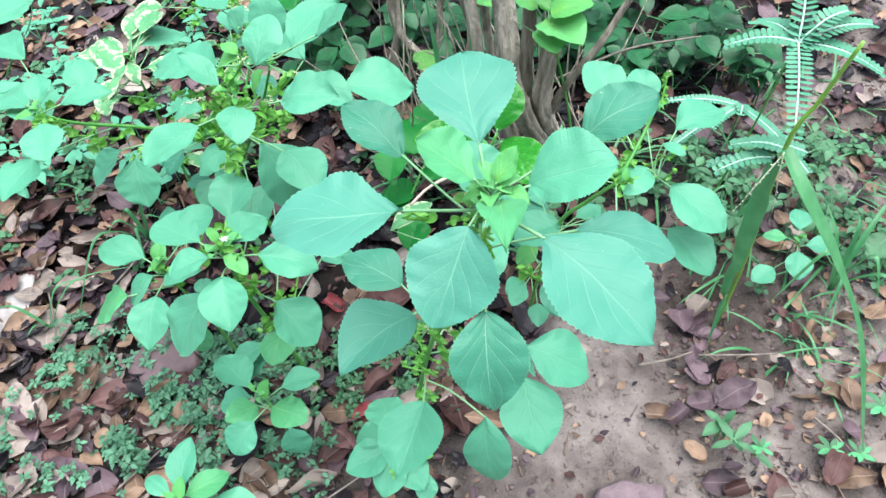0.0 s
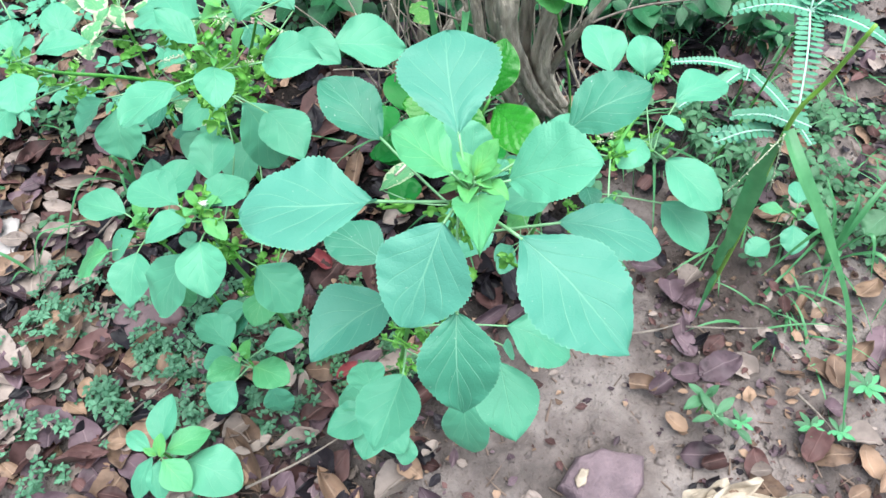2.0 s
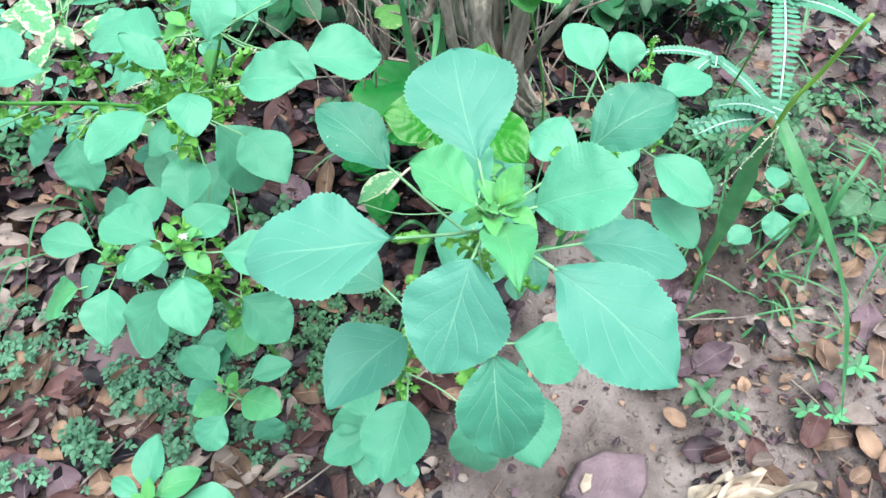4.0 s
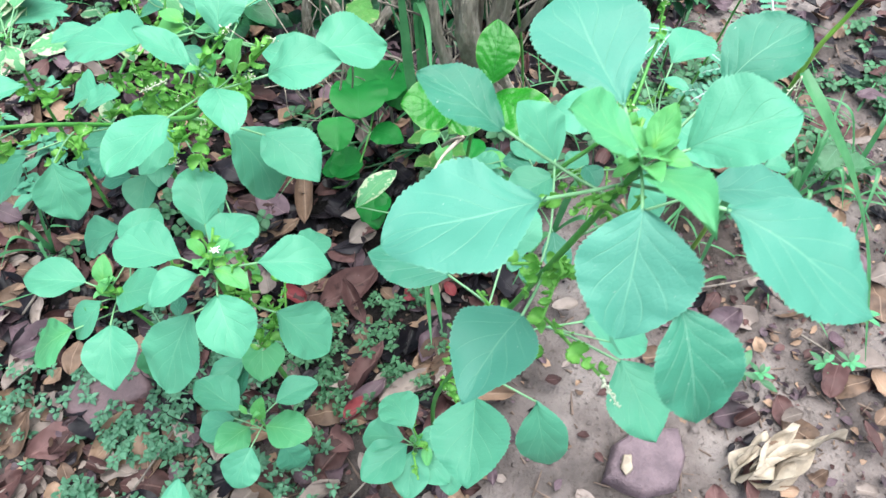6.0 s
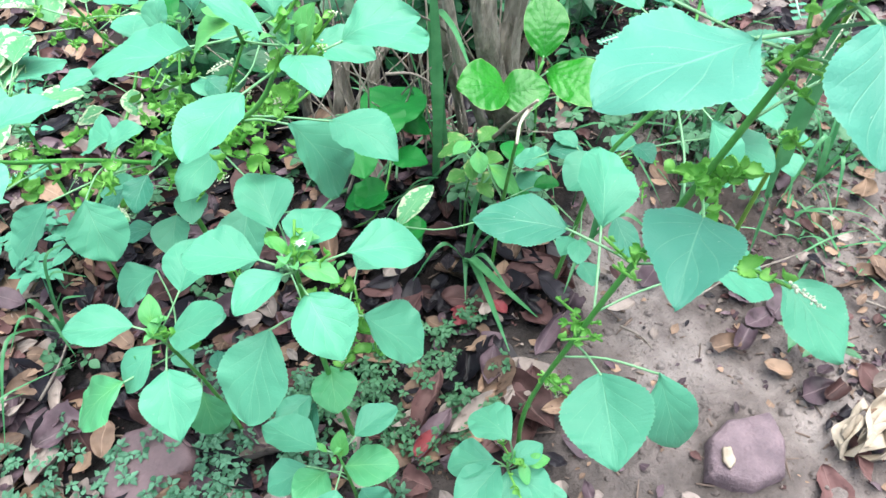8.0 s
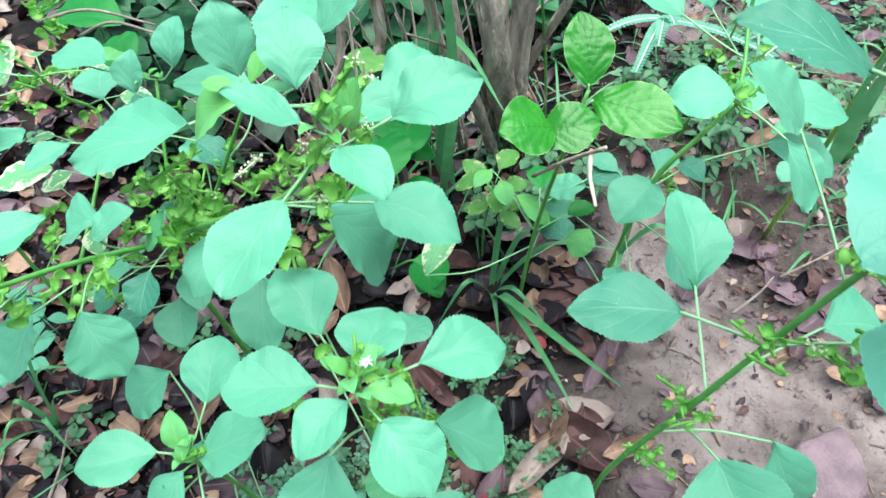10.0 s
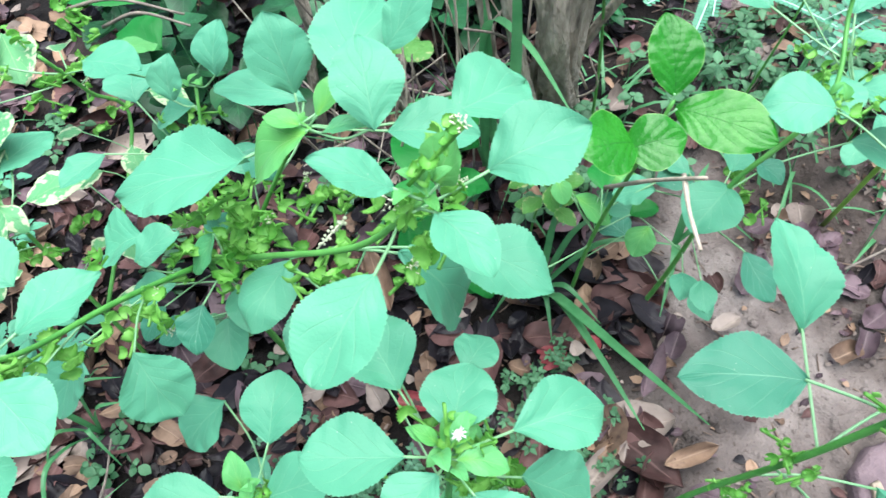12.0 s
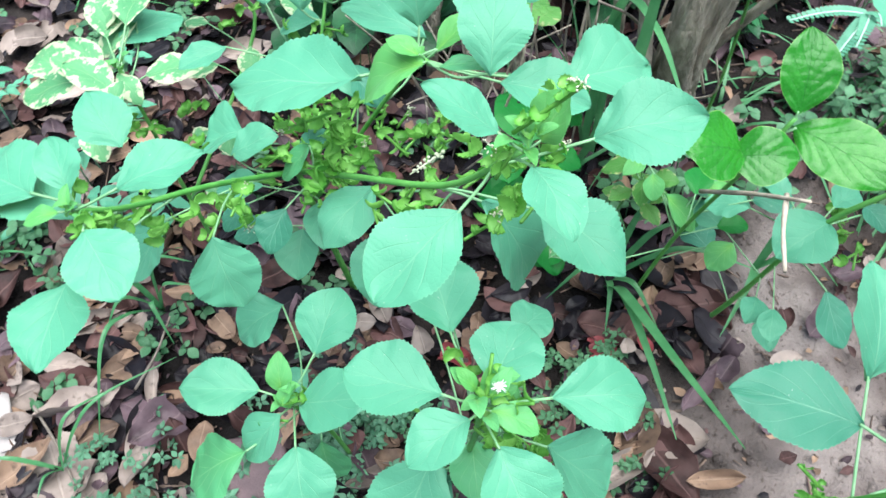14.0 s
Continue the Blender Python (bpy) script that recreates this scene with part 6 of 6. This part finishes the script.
# clods and grit
V, F = [], []
ring = [(math.cos(a), math.sin(a)) for a in (0, 1.05, 2.1, 3.14, 4.19, 5.24)]
for k in range(3200):
    x, y = rl.uniform(-0.45, 0.6), rl.uniform(0.1, 0.7)
    if rl.random() > 0.25 + 0.75 * bare(x, y):
        continue
    r = rl.choice((0.0008, 0.0012, 0.0018, 0.0026, 0.004)) * rl.uniform(0.7, 1.2)
    o, z = len(V), height(x, y)
    for lvl, q in ((-0.5, 1.0), (0.35, 0.85)):
        for cx, cy in ring:
            j = rl.uniform(0.7, 1.25)
            V.append((x + cx * r * q * j, y + cy * r * q * j, z + r * (lvl + rl.uniform(-0.1, 0.2))))
    V.append((x, y, z + r * 0.75))
    for i in range(6):
        F += [(o + i, o + (i + 1) % 6, o + 6 + (i + 1) % 6, o + 6 + i), (o + 6 + i, o + 6 + (i + 1) % 6, o + 12)]
tagged(new("soil_clods", mesh_of("soil_clods", V, F, [M_SOIL])), "small clods and grit of damp clay", "soil", kind="stuff")

# ---- small weeds and undergrowth ----


def leafy_stuff(name, label, spots, size, mat, seed, per=1, zmax=0.02, round_=False, category="weeds"):
    """Many small folded leaves on short stalks, as one sheet of growth."""
    r = random.Random(seed)
    V, U, F = [], [], []
    prof = ((0.0, 0.05), (0.25, 0.75), (0.5, 1.0), (0.75, 0.8), (1.0, 0.08)) if round_ else ((0.0, 0.05), (0.25, 0.8), (0.45, 1.0), (0.75, 0.6), (1.0, 0.04))
    for x, y in spots:
        root = Vector((x, y, height(x, y)))
        top = root + Vector((r.gauss(0, 0.004), r.gauss(0, 0.004), r.uniform(0.25, 1.0) * zmax))
        if zmax > 0.03:
            q = len(V)
            tube_data([root, top], [0.0007, 0.0005], 4, V, F)
            U += [(0.5, 0.5)] * (len(V) - q)
        turn = r.uniform(0, 6.28)
        for k in range(per):
            a = turn + k * 6.28 / per + r.uniform(-0.4, 0.4)
            L = size * r.uniform(0.6, 1.25)
            lift = r.uniform(-0.35, 0.45)
            d = Vector((math.cos(a), math.sin(a), lift)).normalized()
            s = d.cross(Vector((0, 0, 1))).normalized()
            up = s.cross(d)
            q, w = len(V), L * (0.42 if round_ else 0.3)
            for u, h in prof:
                bow = up * (-0.25 * L * u * u)
                for v in (-1, 0, 1):
                    V.append(top + d * L * (u + 0.12) + s * w * h * v + up * (abs(v) * w * h * 0.3) + bow)
                    U.append((u, (v + 1) / 2))
            for j in range(4):
                for i in range(2):
                    b = q + j * 3 + i
                    F.append((b, b + 1, b + 4, b + 3))
    return tagged(new(name, mesh_of(name, V, F, [mat], U)), label, category, kind="stuff")


def patch_spots(n, x0, x1, y0, y1, seed, thr=0.0, scale=16):
    r = random.Random(seed)
    out = []
    while len(out) < n:
        x, y = r.uniform(x0, x1), r.uniform(y0, y1)
        if noise.noise(Vector((x * scale, y * scale, seed))) > thr:
            out.append((x, y))
    return out


leafy_stuff("creeping_weed", "mat of tiny rosettes of creeping weed on litter", patch_spots(560, -0.40, -0.12, 0.25, 0.37, 1, 0.10, 24), 0.0058, M_MAT, 1, 6, 0.024)
leafy_stuff("creeping_weed", "thin scatter of tiny creeping weed on litter", patch_spots(400, -0.42, -0.08, 0.18, 0.42, 12, 0.12, 26), 0.0052, M_MAT, 12, 5, 0.022)
leafy_stuff("creeping_weed", "mat of tiny rosettes of creeping weed on litter", patch_spots(260, -0.12, 0.03, 0.27, 0.37, 2, 0.05, 40), 0.0050, M_WEED, 2, 5, 0.022)
leafy_stuff("creeping_weed", "sprinkle of small green seedlings on damp soil", patch_spots(240, 0.29, 0.60, 0.36, 0.54, 3, 0.15), 0.007, M_WEED, 3, 4, 0.02, True)
leafy_stuff("creeping_weed", "small green seedlings scattered over leaf litter", patch_spots(260, -0.5, 0.0, 0.45, 0.9, 4, 0.2), 0.008, M_WEED, 4, 4, 0.025, True)
# these low leaves carry the shade behind the stems in their dark colour
leafy_stuff("undergrowth", "broad green leaves of low undergrowth behind woody stems, coloured dark for shade", patch_spots(34, 0.22, 0.36, 0.62, 0.95, 5, 0.0, 11), 0.032, M_UNDER_SHADED, 5, 4, 0.10, True, "undergrowth")
leafy_stuff("undergrowth", "dense low green undergrowth behind woody stems", patch_spots(70, 0.25, 0.38, 0.58, 0.90, 15, 0.1, 17), 0.017, M_UNDER_SHADED, 15, 5, 0.08, False, "undergrowth")
leafy_stuff("undergrowth", "dense low green undergrowth around woody stems", patch_spots(130, -0.12, 0.24, 0.66, 1.0, 6, -0.1, 12), 0.030, M_UNDER_SHADED, 6, 4, 0.12, True, "undergrowth")
leafy_stuff("undergrowth", "mixed green weeds between grass and litter", patch_spots(90, 0.26, 0.42, 0.38, 0.53, 8, 0.05, 30), 0.011, M_WEED, 8, 4, 0.05, False, "undergrowth")
leafy_stuff("undergrowth", "fine green weeds below a young shrub", patch_spots(44, 0.06, 0.25, 0.43, 0.54, 7, 0.05, 34), 0.0095, M_WEED, 7, 5, 0.055, True, "undergrowth")


def grass_stuff(label, n, x0, x1, y0, y1, seed, long, width):
    """Loose thin blades leaning every way, too many to count."""
    r = random.Random(seed)
    V, F = [], []
    for x, y in patch_spots(n, x0, x1, y0, y1, seed, 0.0, 18):
        a, L = r.uniform(0, 6.28), long * r.uniform(0.5, 1.2)
        d, up = Vector((math.cos(a), math.sin(a), 0)), r.uniform(0.25, 0.9)
        s = Vector((-d.y, d.x, 0)) * width * r.uniform(0.5, 1.0) / 2
        q = len(V)
        for k in range(7):
            u = k / 6
            p = Vector((x, y, height(x, y) - 0.002)) + d * L * u * (1.1 - up * 0.6) + Vector((0, 0, L * (up * u - up * 0.75 * u * u)))
            V += [p - s * (1 - u) ** 0.6, p + Vector((0, 0, -0.0006)), p + s * (1 - u) ** 0.6]
        for k in range(6):
            for i in range(2):
                b = q + k * 3 + i
                F.append((b, b + 1, b + 4, b + 3))
    return tagged(new("wild_grass", mesh_of("wild_grass", V, F, [M_GRASS])), label, "grass", kind="stuff")


grass_stuff("thin wild grass blades on damp soil beside the path", 60, 0.27, 0.47, 0.27, 0.40, 34, 0.075, 0.0038)
grass_stuff("thin wild grass blades among weeds and litter", 150, 0.24, 0.50, 0.36, 0.75, 31, 0.09, 0.0035)
grass_stuff("thin wild grass blades round the woody stems", 70, -0.02, 0.26, 0.50, 0.62, 32, 0.14, 0.0045)
grass_stuff("thin wild grass blades at the far edge of the litter", 60, -0.62, -0.22, 0.50, 0.95, 33, 0.09, 0.0035)
leafy_stuff("undergrowth", "scattered pale green weeds at the far edge of the litter", patch_spots(130, -0.65, -0.24, 0.52, 0.95, 9, 0.05, 14), 0.015, M_LEAF, 9, 4, 0.05, False, "undergrowth")
